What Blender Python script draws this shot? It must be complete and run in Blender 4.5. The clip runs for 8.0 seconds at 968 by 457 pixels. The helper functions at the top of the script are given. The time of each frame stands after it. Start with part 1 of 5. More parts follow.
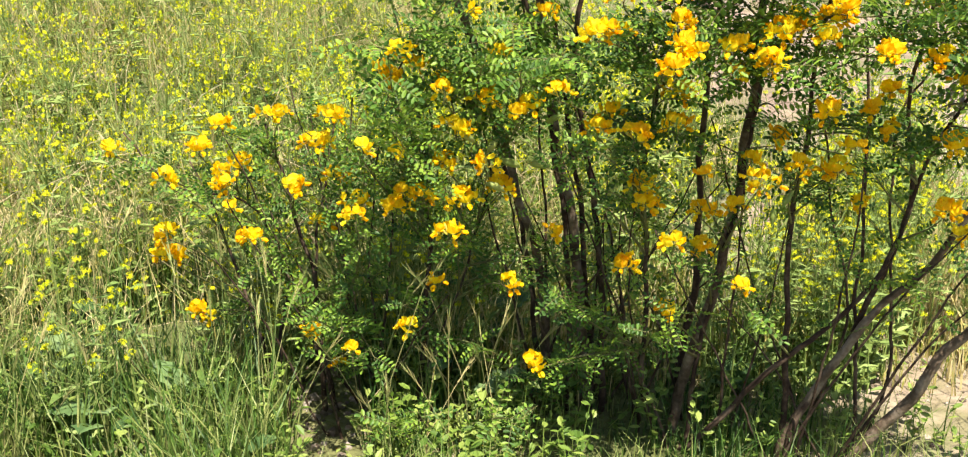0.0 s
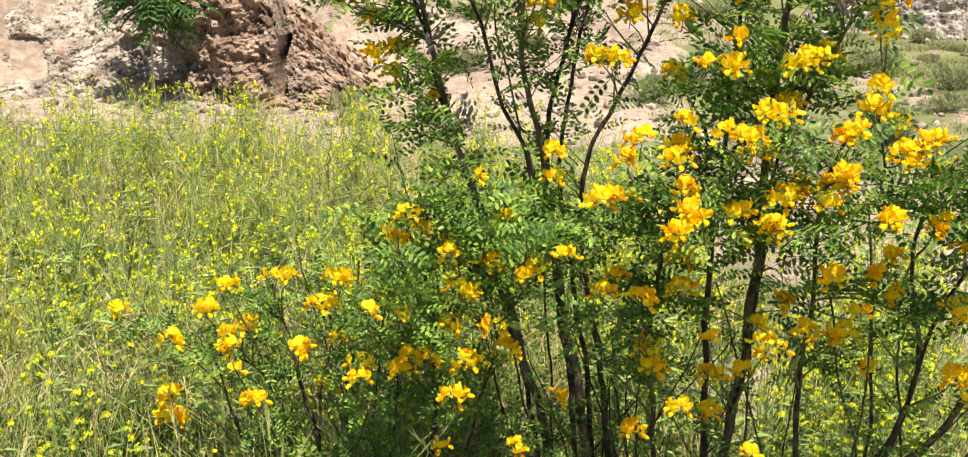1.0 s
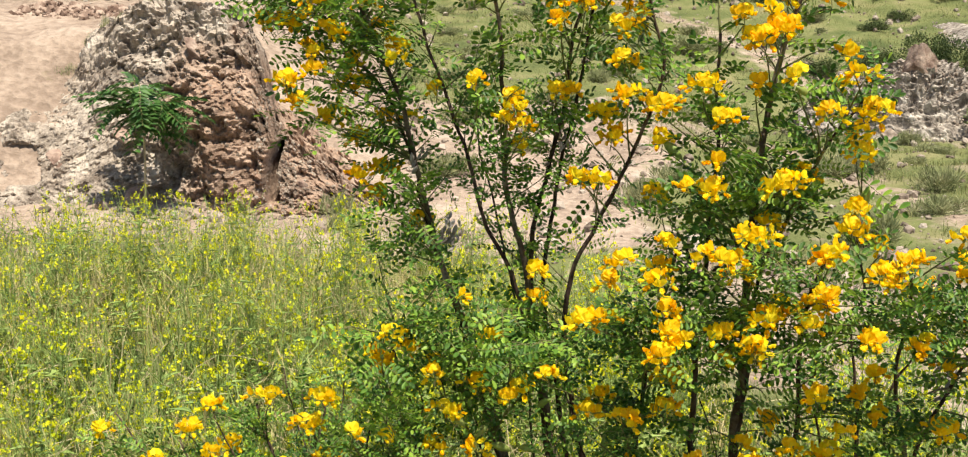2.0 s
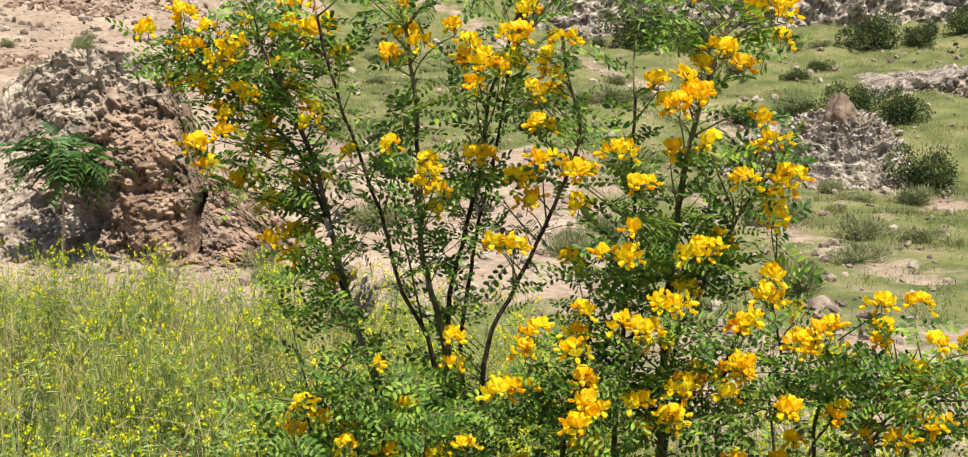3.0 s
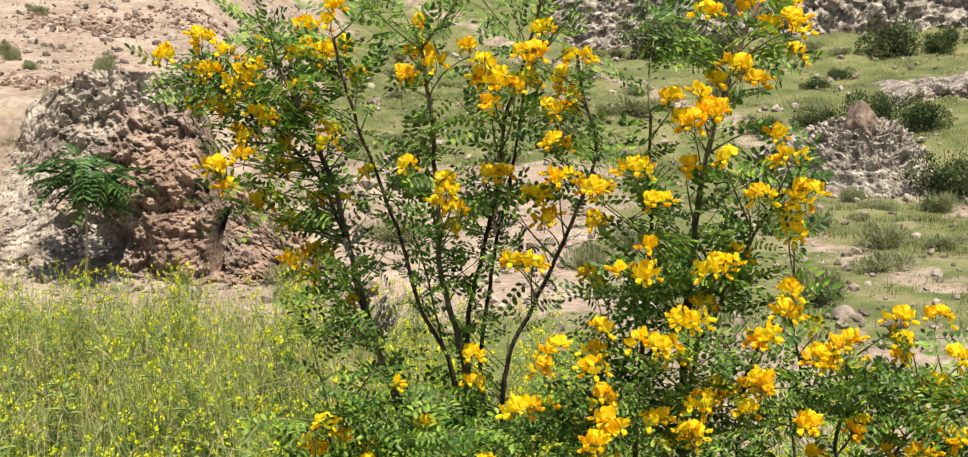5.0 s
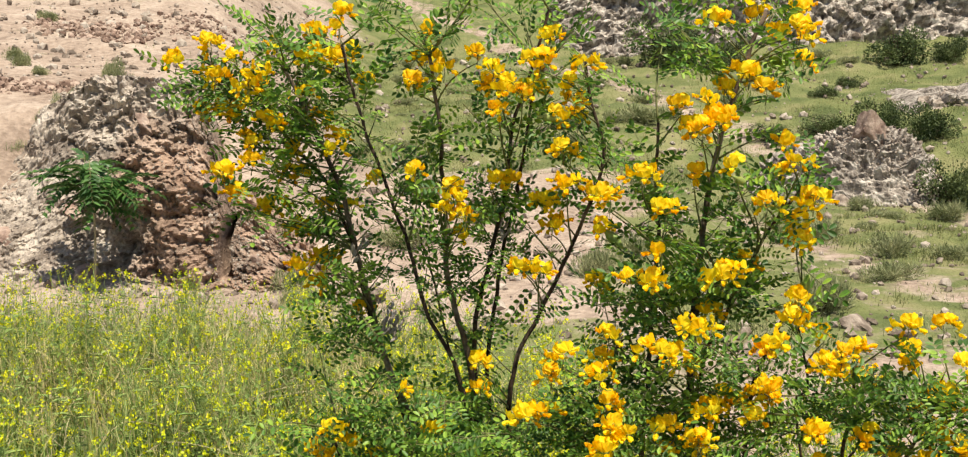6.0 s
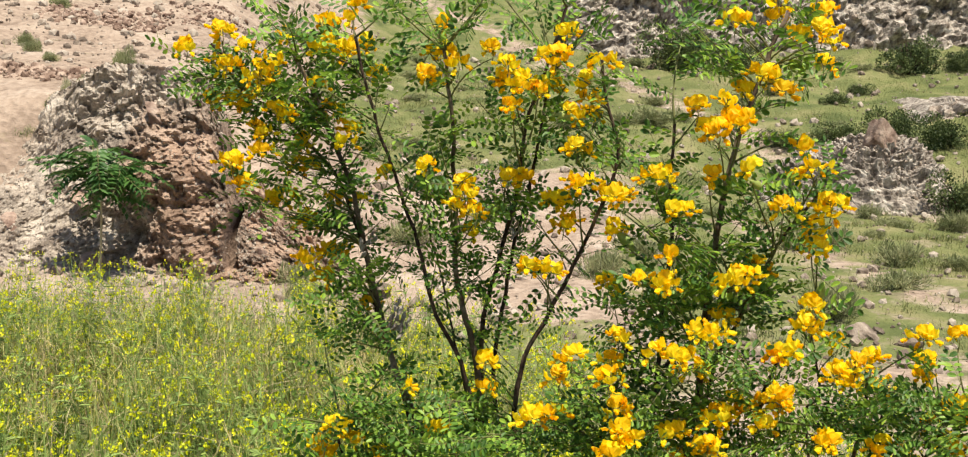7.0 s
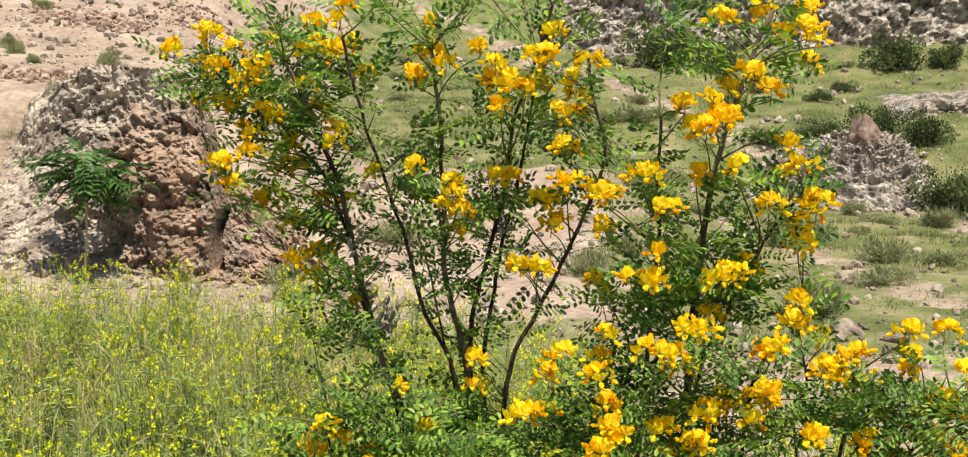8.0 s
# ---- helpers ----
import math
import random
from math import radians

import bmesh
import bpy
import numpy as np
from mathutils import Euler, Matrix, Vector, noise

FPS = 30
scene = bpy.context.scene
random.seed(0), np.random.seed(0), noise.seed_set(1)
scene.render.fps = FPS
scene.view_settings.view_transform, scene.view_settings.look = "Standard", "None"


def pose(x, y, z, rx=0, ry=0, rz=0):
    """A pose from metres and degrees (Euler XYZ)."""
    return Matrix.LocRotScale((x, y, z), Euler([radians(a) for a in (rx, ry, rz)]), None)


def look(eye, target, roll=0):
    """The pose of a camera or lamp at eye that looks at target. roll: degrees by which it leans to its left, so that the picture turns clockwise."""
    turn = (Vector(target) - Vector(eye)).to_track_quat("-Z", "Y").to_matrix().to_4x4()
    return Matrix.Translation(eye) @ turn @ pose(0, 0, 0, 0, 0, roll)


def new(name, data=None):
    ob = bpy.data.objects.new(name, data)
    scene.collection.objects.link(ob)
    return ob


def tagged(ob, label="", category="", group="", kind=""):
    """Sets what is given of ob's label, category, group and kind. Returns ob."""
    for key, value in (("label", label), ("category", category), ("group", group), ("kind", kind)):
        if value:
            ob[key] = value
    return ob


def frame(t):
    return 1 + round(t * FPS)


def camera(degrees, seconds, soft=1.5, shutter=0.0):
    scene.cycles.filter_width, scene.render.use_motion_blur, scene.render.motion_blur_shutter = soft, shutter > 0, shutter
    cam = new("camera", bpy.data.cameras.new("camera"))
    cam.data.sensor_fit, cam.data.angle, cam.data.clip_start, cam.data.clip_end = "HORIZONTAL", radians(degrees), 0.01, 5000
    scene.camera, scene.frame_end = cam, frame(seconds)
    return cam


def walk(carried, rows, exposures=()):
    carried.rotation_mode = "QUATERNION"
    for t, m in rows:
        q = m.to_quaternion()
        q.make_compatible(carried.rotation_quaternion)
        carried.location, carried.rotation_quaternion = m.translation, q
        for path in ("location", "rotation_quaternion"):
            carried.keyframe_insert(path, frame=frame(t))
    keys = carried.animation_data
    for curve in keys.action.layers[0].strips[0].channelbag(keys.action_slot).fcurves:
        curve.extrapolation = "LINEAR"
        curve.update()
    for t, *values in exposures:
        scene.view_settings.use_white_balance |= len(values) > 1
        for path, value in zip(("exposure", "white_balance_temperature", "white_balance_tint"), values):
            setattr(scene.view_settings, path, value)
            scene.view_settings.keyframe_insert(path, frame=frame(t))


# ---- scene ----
cam = camera(43.31, 8.0, 1.2)
PATH = [
    (0, 0.000, 0.000, 1.550, 69.00, 0.10, 0.00),
    (0.5, -0.003, -0.003, 1.556, 72.44, 0.07, 0.03),
    (1, -0.006, -0.006, 1.564, 76.40, -0.11, 0.22),
    (1.5, -0.006, -0.005, 1.587, 78.88, 0.29, 0.54),
    (2, 0.014, -0.013, 1.611, 81.03, 0.03, -0.13),
    (2.2, 0.016, -0.014, 1.612, 81.56, -0.53, -1.12),
    (3.3, 0.052, 0.043, 1.656, 83.53, 0.06, -3.69),
    (3.5, 0.050, 0.044, 1.657, 83.63, 0.22, -3.61),
    (4, 0.045, 0.020, 1.658, 83.63, 0.25, -3.32),
    (4.5, 0.052, 0.020, 1.660, 83.63, 0.65, -2.70),
    (6, 0.054, 0.018, 1.658, 84.11, 0.50, -2.09),
    (6.5, 0.047, 0.044, 1.652, 84.09, -0.24, -1.95),
    (7, 0.046, 0.052, 1.654, 84.02, -1.00, -1.65),
    (7.5, 0.034, 0.030, 1.655, 83.61, -0.04, -1.73),
    (8, 0.040, 0.042, 1.653, 84.00, -0.63, -2.37),
]
walk(cam, [(t, pose(x, y, z, rx, ry, rz)) for t, x, y, z, rx, ry, rz in PATH],
     [(0.0, 1.26, 6950, 8), (1.0, 1.08, 6950, 7), (2.0, 0.86, 6950, 6), (3.5, 0.75, 6950, 6), (8.0, 0.75, 6950, 6)])

# ---- light ----
SUN_ELEV, SUN_AZ = 67.0, 156.0          # azimuth clockwise from +y
world = bpy.data.worlds.new("world")
scene.world = world
world.use_nodes = True
wn = world.node_tree
sky = wn.nodes.new("ShaderNodeTexSky")
sky.sky_type = "NISHITA"
sky.sun_disc = False
sky.sun_elevation, sky.sun_rotation = radians(SUN_ELEV), radians(SUN_AZ)
wn.links.new(sky.outputs[0], wn.nodes["Background"].inputs[0])
wn.nodes["Background"].inputs[1].default_value = 0.075
sun_data = bpy.data.lights.new("sun", "SUN")
sun_data.energy, sun_data.angle, sun_data.color = 5.0, radians(0.53), (1.0, 0.94, 0.84)
sun = new("sun", sun_data)
se, sa = radians(SUN_ELEV), radians(SUN_AZ)
SUN_DIR = Vector((math.sin(sa) * math.cos(se), math.cos(sa) * math.cos(se), math.sin(se)))
sun.matrix_basis = look(SUN_DIR * 60, (0, 0, 0))


# ---- materials ----
def mat(name, colours, scale=8.0, rough=0.7, bump=0.0, bump_scale=60.0, vary=0.0, per="", through_light=0.0, fine=0.0,
        spec=0.3, metal=0.0, gain=1.5):
    """A surface whose colour wanders between the given ones by noise at the world's place; per: 'island' or 'object' variation."""
    m = bpy.data.materials.new(name)
    m.use_nodes = True
    nt = m.node_tree
    n, l = nt.nodes, nt.links
    bsdf, out = n["Principled BSDF"], n["Material Output"]
    geo = n.new("ShaderNodeNewGeometry")
    big = n.new("ShaderNodeTexNoise")
    big.inputs["Scale"].default_value, big.inputs["Detail"].default_value = scale, 5.0
    l.new(geo.outputs["Position"], big.inputs["Vector"])
    small = n.new("ShaderNodeTexNoise")
    small.inputs["Scale"].default_value, small.inputs["Detail"].default_value = bump_scale, 4.0
    l.new(geo.outputs["Position"], small.inputs["Vector"])
    fac = n.new("ShaderNodeMath")
    fac.operation = "MULTIPLY_ADD"
    l.new(small.outputs[0], fac.inputs[0])
    fac.inputs[1].default_value = fine
    wide = n.new("ShaderNodeMath")
    wide.operation = "MULTIPLY_ADD"
    l.new(big.outputs[0], wide.inputs[0])
    wide.inputs[1].default_value, wide.inputs[2].default_value = gain, 0.5 - gain / 2 - fine / 2
    l.new(wide.outputs[0], fac.inputs[2])
    last = fac.outputs[0]
    if per:
        rnd = n.new("ShaderNodeObjectInfo").outputs["Random"] if per == "object" else geo.outputs["Random Per Island"]
        add = n.new("ShaderNodeMath")
        add.operation = "MULTIPLY_ADD"
        l.new(rnd, add.inputs[0])
        add.inputs[1].default_value = vary
        sub = n.new("ShaderNodeMath")
        sub.operation = "SUBTRACT"
        l.new(last, sub.inputs[0])
        sub.inputs[1].default_value = vary / 2
        l.new(sub.outputs[0], add.inputs[2])
        last = add.outputs[0]
    ramp = n.new("ShaderNodeValToRGB")
    el = ramp.color_ramp.elements
    while len(el) < len(colours):
        el.new(0.5)
    for i, c in enumerate(colours):
        el[i].position = 0.25 + 0.5 * i / (len(colours) - 1)
        el[i].color = (*c, 1)
    l.new(last, ramp.inputs[0])
    l.new(ramp.outputs[0], bsdf.inputs["Base Color"])
    bsdf.inputs["Roughness"].default_value = rough
    bsdf.inputs["Metallic"].default_value = metal
    bsdf.inputs["Specular IOR Level"].default_value = spec
    if bump:
        b = n.new("ShaderNodeBump")
        b.inputs["Strength"].default_value, b.inputs["Distance"].default_value = 1.0, bump
        l.new(small.outputs[0], b.inputs["Height"])
        l.new(b.outputs[0], bsdf.inputs["Normal"])
    if through_light:
        tr = n.new("ShaderNodeBsdfTranslucent")
        l.new(ramp.outputs[0], tr.inputs[0])
        mix = n.new("ShaderNodeMixShader")
        mix.inputs[0].default_value = through_light
        l.new(bsdf.outputs[0], mix.inputs[1])
        l.new(tr.outputs[0], mix.inputs[2])
        l.new(mix.outputs[0], out.inputs[0])
    return m


M_LEAF = mat("senna_leaf", [(0.044, 0.108, 0.018), (0.102, 0.215, 0.030), (0.26, 0.40, 0.052)], 9, 0.48, 0.0004, 400, 0.6, "island", 0.38, 0, 0.38)
M_PETAL = mat("petal_yellow", [(0.96, 0.56, 0.010), (0.98, 0.69, 0.015), (0.98, 0.80, 0.030)], 30, 0.55, 0.0005, 300, 0.5, "object", 0.5, 0, 0.25)
M_CALYX = mat("calyx_green", [(0.20, 0.26, 0.05), (0.34, 0.34, 0.07)], 40, 0.6, 0, 100, 0.3, "object", 0.2)
M_BUD = mat("pale_bud", [(0.50, 0.48, 0.10), (0.72, 0.60, 0.12)], 40, 0.6, 0, 100, 0.4, "island", 0.25)
M_BARK = mat("brown_bark", [(0.022, 0.013, 0.010), (0.055, 0.034, 0.025), (0.12, 0.085, 0.062)], 24, 0.85, 0.0022, 130, 0, "", 0, 0.5, 0.2)
M_BARK_OLD = mat("grey_bark", [(0.045, 0.030, 0.021), (0.115, 0.082, 0.058), (0.24, 0.19, 0.145)], 16, 0.88, 0.003, 110, 0, "", 0, 0.5, 0.2)
M_TWIG = mat("green_twig", [(0.09, 0.085, 0.035), (0.16, 0.17, 0.06)], 12, 0.7, 0, 60, 0.3, "island")
M_POD = mat("green_pod", [(0.24, 0.33, 0.08), (0.42, 0.46, 0.14)], 25, 0.5, 0.0006, 120, 0.3, "object", 0.35)
M_HUSK = mat("dry_pod", [(0.26, 0.21, 0.185), (0.48, 0.42, 0.385)], 40, 0.8, 0.001, 150, 0.4, "island", 0.2)
M_GRASS = mat("meadow_grass", [(0.08, 0.135, 0.020), (0.26, 0.295, 0.050), (0.50, 0.43, 0.15), (0.68, 0.57, 0.31)], 1.0, 0.55, 0, 30, 0.6, "island", 0.30, 0.25, 0.3, gain=2.3)
M_GRASS_NEAR = mat("green_grass", [(0.030, 0.076, 0.013), (0.075, 0.155, 0.025), (0.155, 0.23, 0.052), (0.28, 0.31, 0.105)], 3.0, 0.5, 0, 30, 0.6, "island", 0.28, 0.2, 0.35)
M_HERB = mat("herb_leaf", [(0.08, 0.15, 0.024), (0.175, 0.265, 0.045), (0.30, 0.37, 0.09)], 4, 0.5, 0, 30, 0.6, "island", 0.3, 0, 0.35)
M_EAR = mat("grass_ear", [(0.24, 0.32, 0.10), (0.42, 0.42, 0.17), (0.55, 0.46, 0.22)], 2.0, 0.6, 0, 40, 0.5, "island", 0.3)
M_STRAW = mat("dry_straw", [(0.36, 0.29, 0.17), (0.55, 0.46, 0.29)], 6, 0.7, 0, 60, 0.5, "island", 0.15)
M_MUSTARD = mat("mustard_petal", [(0.42, 0.50, 0.012), (0.60, 0.62, 0.015), (0.74, 0.66, 0.02)], 6, 0.5, 0, 60, 0.4, "island", 0.3)
M_MUST_STEM = mat("mustard_stem", [(0.13, 0.20, 0.05), (0.25, 0.32, 0.09)], 5, 0.6, 0, 60, 0.3, "island", 0.1)
M_WEED = mat("weed_leaf", [(0.06, 0.12, 0.04), (0.13, 0.21, 0.075), (0.22, 0.30, 0.13)], 6, 0.6, 0.0008, 90, 0.3, "object", 0.2)
M_TUFT = mat("hill_grass", [(0.09, 0.115, 0.038), (0.175, 0.19, 0.066), (0.28, 0.265, 0.12)], 0.7, 0.7, 0, 20, 0.45, "island", 0.2, 0.2)
M_SAGE = mat("grey_sage", [(0.13, 0.155, 0.065), (0.22, 0.24, 0.115), (0.34, 0.33, 0.18)], 6, 0.7, 0, 40, 0.5, "island", 0.2)
M_BUSH = mat("dark_bush", [(0.03, 0.05, 0.016), (0.075, 0.105, 0.034), (0.14, 0.17, 0.06)], 3, 0.6, 0, 40, 0.5, "island", 0.2)
M_SAPLING = mat("sapling_leaf", [(0.028, 0.08, 0.018), (0.075, 0.165, 0.034)], 8, 0.45, 0, 60, 0.4, "island", 0.3, 0, 0.4)
M_CLAST = mat("clast", [(0.11, 0.084, 0.068), (0.235, 0.187, 0.153), (0.36, 0.305, 0.26)], 9, 0.9, 0.005, 70, 0.6, "object", 0, 0.3, 0.15)
M_CLASTS = mat("clasts", [(0.11, 0.084, 0.068), (0.235, 0.187, 0.153), (0.36, 0.305, 0.26)], 9, 0.9, 0.005, 70, 0.6, "island", 0, 0.3, 0.15)
M_RED = mat("red_boulder", [(0.15, 0.096, 0.077), (0.285, 0.20, 0.163), (0.385, 0.295, 0.245)], 7, 0.9, 0.008, 45, 0, "", 0, 0.5, 0.15)
M_REDS = mat("broken_red_stone", [(0.12, 0.075, 0.058), (0.24, 0.165, 0.13), (0.36, 0.27, 0.22)], 9, 0.9, 0.005, 70, 0.6, "island", 0, 0.3, 0.15)
M_GREY = mat("grey_rock", [(0.085, 0.070, 0.060), (0.245, 0.210, 0.182), (0.44, 0.395, 0.35)], 6.0, 0.93, 0.03, 20, 0, "", 0, 0.7, 0.15)


def outcrop_material():
    """Grey-buff conglomerate that turns red towards its right-hand face."""
    m = mat("outcrop_rock", [(0.15, 0.122, 0.102), (0.31, 0.262, 0.222), (0.45, 0.39, 0.335)], 5, 0.93, 0.018, 44, 0, "", 0, 0.7, 0.15)
    nt = m.node_tree
    n, l = nt.nodes, nt.links
    bsdf = n["Principled BSDF"]
    base = bsdf.inputs["Base Color"].links[0].from_socket
    att = n.new("ShaderNodeAttribute")
    att.attribute_name = "redness"
    mix = n.new("ShaderNodeMix")
    mix.data_type, mix.blend_type = "RGBA", "MULTIPLY"
    l.new(att.outputs["Fac"], mix.inputs[0])
    l.new(base, mix.inputs[6])
    mix.inputs[7].default_value = (0.82, 0.63, 0.54, 1)
    l.new(mix.outputs[2], bsdf.inputs["Base Color"])
    return m


def ground_material():
    """Pink-buff stony soil, with thin grass where the attribute 'cover' says so."""
    m = mat("soil", [(0.20, 0.148, 0.117), (0.30, 0.229, 0.183), (0.385, 0.31, 0.255)], 1.3, 0.95, 0.05, 15, 0, "", 0, 0.9, 0.1, gain=1.1)
    nt = m.node_tree
    n, l = nt.nodes, nt.links
    bsdf = n["Principled BSDF"]
    soil = bsdf.inputs["Base Color"].links[0].from_socket
    geo = n.new("ShaderNodeNewGeometry")
    tex = n.new("ShaderNodeTexNoise")
    tex.inputs["Scale"].default_value, tex.inputs["Detail"].default_value = 1.5, 8
    l.new(geo.outputs["Position"], tex.inputs["Vector"])
    ramp = n.new("ShaderNodeValToRGB")
    e = ramp.color_ramp.elements
    e.new(0.5)
    for i, (p, c) in enumerate(((0.3, (0.072, 0.090, 0.034)), (0.5, (0.130, 0.142, 0.056)), (0.72, (0.21, 0.190, 0.098)))):
        e[i].position, e[i].color = p, (*c, 1)
    l.new(tex.outputs[0], ramp.inputs[0])
    att = n.new("ShaderNodeAttribute")
    att.attribute_name = "cover"
    tex2 = n.new("ShaderNodeTexNoise")
    tex2.inputs["Scale"].default_value, tex2.inputs["Detail"].default_value = 3.5, 6
    l.new(geo.outputs["Position"], tex2.inputs["Vector"])
    s = n.new("ShaderNodeMath")
    s.operation = "MULTIPLY_ADD"
    l.new(tex2.outputs[0], s.inputs[0])
    s.inputs[1].default_value = 1.6
    l.new(att.outputs["Fac"], s.inputs[2])
    r = n.new("ShaderNodeMapRange")
    r.inputs[1].default_value, r.inputs[2].default_value = 1.08, 1.5
    l.new(s.outputs[0], r.inputs[0])
    mix = n.new("ShaderNodeMix")
    mix.data_type = "RGBA"
    l.new(r.outputs[0], mix.inputs[0])
    l.new(soil, mix.inputs[6])
    l.new(ramp.outputs[0], mix.inputs[7])
    l.new(mix.outputs[2], bsdf.inputs["Base Color"])
    return m


M_OUTCROP, M_GROUND = outcrop_material(), ground_material()


# ---- mesh helpers ----
def mesh_from(name, verts, faces, mats, index=None, smooth=False):
    me = bpy.data.meshes.new(name)
    me.from_pydata(verts.tolist() if isinstance(verts, np.ndarray) else verts, [], faces)
    for m in mats:
        me.materials.append(m)
    if index is not None:
        me.polygons.foreach_set("material_index", index)
    if smooth:
        me.polygons.foreach_set("use_smooth", [True] * len(me.polygons))
    me.update()
    return me


class Heap:
    """Gathers pieces into one mesh."""

    def __init__(self):
        self.v, self.f, self.m, self.n = [], [], [], 0

    def add(self, verts, faces, m=0):
        verts = np.asarray(verts, float)
        self.v.append(verts)
        o = self.n
        self.f.extend(tuple(i + o for i in f) for f in faces)
        self.m.extend([m] * len(faces))
        self.n += len(verts)

    def add_heap(self, other, matrix):
        v, f, m = other
        a = np.array(matrix)
        o = self.n
        self.v.append(v @ a[:3, :3].T + a[:3, 3])
        self.f.extend(tuple(i + o for i in q) for q in f)
        self.m.extend(m)
        self.n += len(v)

    def arrays(self):
        return np.vstack(self.v), self.f, self.m

    def mesh(self, name, mats, smooth=False):
        v, f, m = self.arrays()
        return mesh_from(name, v, f, mats, m, smooth)


def part(name, me, parent, matrix=None, label="", kind=""):
    ob = new(name, me)
    ob.parent = parent
    if matrix is not None:
        ob.matrix_basis = matrix
    return tagged(ob, label, kind=kind)


def thing(name, place, label, category, group="", kind=""):
    ob = new(name)
    ob.empty_display_size = 0.1
    ob.matrix_basis = Matrix.Translation(place)
    return tagged(ob, label, category, group, kind)


def tube(points, radii, sides=6):
    """A tapered tube through the points."""
    pts = np.asarray(points, float)
    tan = np.gradient(pts, axis=0)
    tan /= np.linalg.norm(tan, axis=1)[:, None] + 1e-9
    ref = np.array([1.0, 0.13, 0.07])
    a = np.cross(tan, ref)
    a /= np.linalg.norm(a, axis=1)[:, None] + 1e-9
    b = np.cross(tan, a)
    ang = np.arange(sides) * 2 * math.pi / sides
    ring = a[:, None] * np.cos(ang)[None, :, None] + b[:, None] * np.sin(ang)[None, :, None]
    v = (pts[:, None] + ring * np.asarray(radii)[:, None, None]).reshape(-1, 3)
    f = []
    for i in range(len(pts) - 1):
        for j in range(sides):
            k = (j + 1) % sides
            f.append((i * sides + j, i * sides + k, (i + 1) * sides + k, (i + 1) * sides + j))
    f.append(tuple(range(sides))[::-1])
    f.append(tuple((len(pts) - 1) * sides + j for j in range(sides)))
    return v, f


def spline(ctrl, step=0.03):
    """Catmull-Rom through the control points."""
    c = [Vector(p) for p in ctrl]
    c = [c[0] * 2 - c[1]] + c + [c[-1] * 2 - c[-2]]
    out = []
    for i in range(1, len(c) - 2):
        n = max(2, int((c[i + 1] - c[i]).length / step))
        for k in range(n):
            t = k / n
            out.append(0.5 * ((2 * c[i]) + (c[i + 1] - c[i - 1]) * t + (2 * c[i - 1] - 5 * c[i] + 4 * c[i + 1] - c[i + 2]) * t * t
                              + (3 * c[i] - c[i - 1] - 3 * c[i + 1] + c[i + 2]) * t ** 3))
    out.append(c[-2])
    return out


def axes(place, ahead, up, size=1.0):
    """The matrix of a piece at place whose +x points ahead and whose +z leans to up."""
    x = Vector(ahead).normalized()
    y = Vector(up).cross(x)
    if y.length < 1e-4:
        y = Vector((0.3, 1, 0)).cross(x)
    y.normalize()
    z = x.cross(y)
    m = Matrix.Identity(4)
    for i in range(3):
        m[i][0], m[i][1], m[i][2], m[i][3] = x[i] * size, y[i] * size, z[i] * size, place[i]
    return m


def rnd_dir(rng):
    z, a = rng.uniform(-1, 1), rng.uniform(0, 2 * math.pi)
    r = math.sqrt(1 - z * z)
    return Vector((r * math.cos(a), r * math.sin(a), z))


# ---- the ground ----
def smooth(a, b, v):
    t = np.clip((v - a) / (b - a), 0, 1)
    return t * t * (3 - 2 * t)


def height(x, y):
    """The lie of the land: a flat meadow, a bare gully behind it, a bank on one side and grassy slopes beyond."""
    x, y = np.asarray(x, float), np.asarray(y, float)
    far = np.hypot(x, y) * np.where(y > 0, 1, 0.2)
    u = x / np.maximum(y, 3.0)
    left = np.interp(far, [0, 4, 8.3, 9.9, 10.5, 11.3, 13, 18.5, 42, 80, 200, 500], [0, 0, .25, .35, 1.0, 1.62, 1.95, 2.95, 7.5, 16, 42, 70])
    mid = np.interp(far, [0, 4, 8, 10, 14, 19, 24, 29, 33, 60, 200, 500], [0, 0, .2, .3, .66, 1.25, 1.85, 2.5, 3.4, 9, 40, 70])
    right = np.interp(far, [0, 5, 9, 12, 17.5, 19.5, 27, 31, 60, 200, 500], [0, 0, .0, .06, .26, .85, 2.2, 2.95, 7, 40, 70])
    wl, wr = 1 - smooth(-.20, -.03, u), smooth(.12, .27, u)
    z = left * wl + right * wr + mid * (1 - wl - wr)
    return z


def bumps(x, y, amount):
    p = Vector((x, y, 0))
    return amount * (noise.noise(p * 0.55) * 0.5 + noise.noise(p * 1.7) * 0.3 + noise.noise(p * 5.1) * 0.14 + noise.noise(p * 14) * 0.07)


def ground_z(x, y):
    far = math.hypot(x, y)
    return float(height(x, y)) + bumps(x, y, 0.05 + 0.012 * min(far, 40.0))


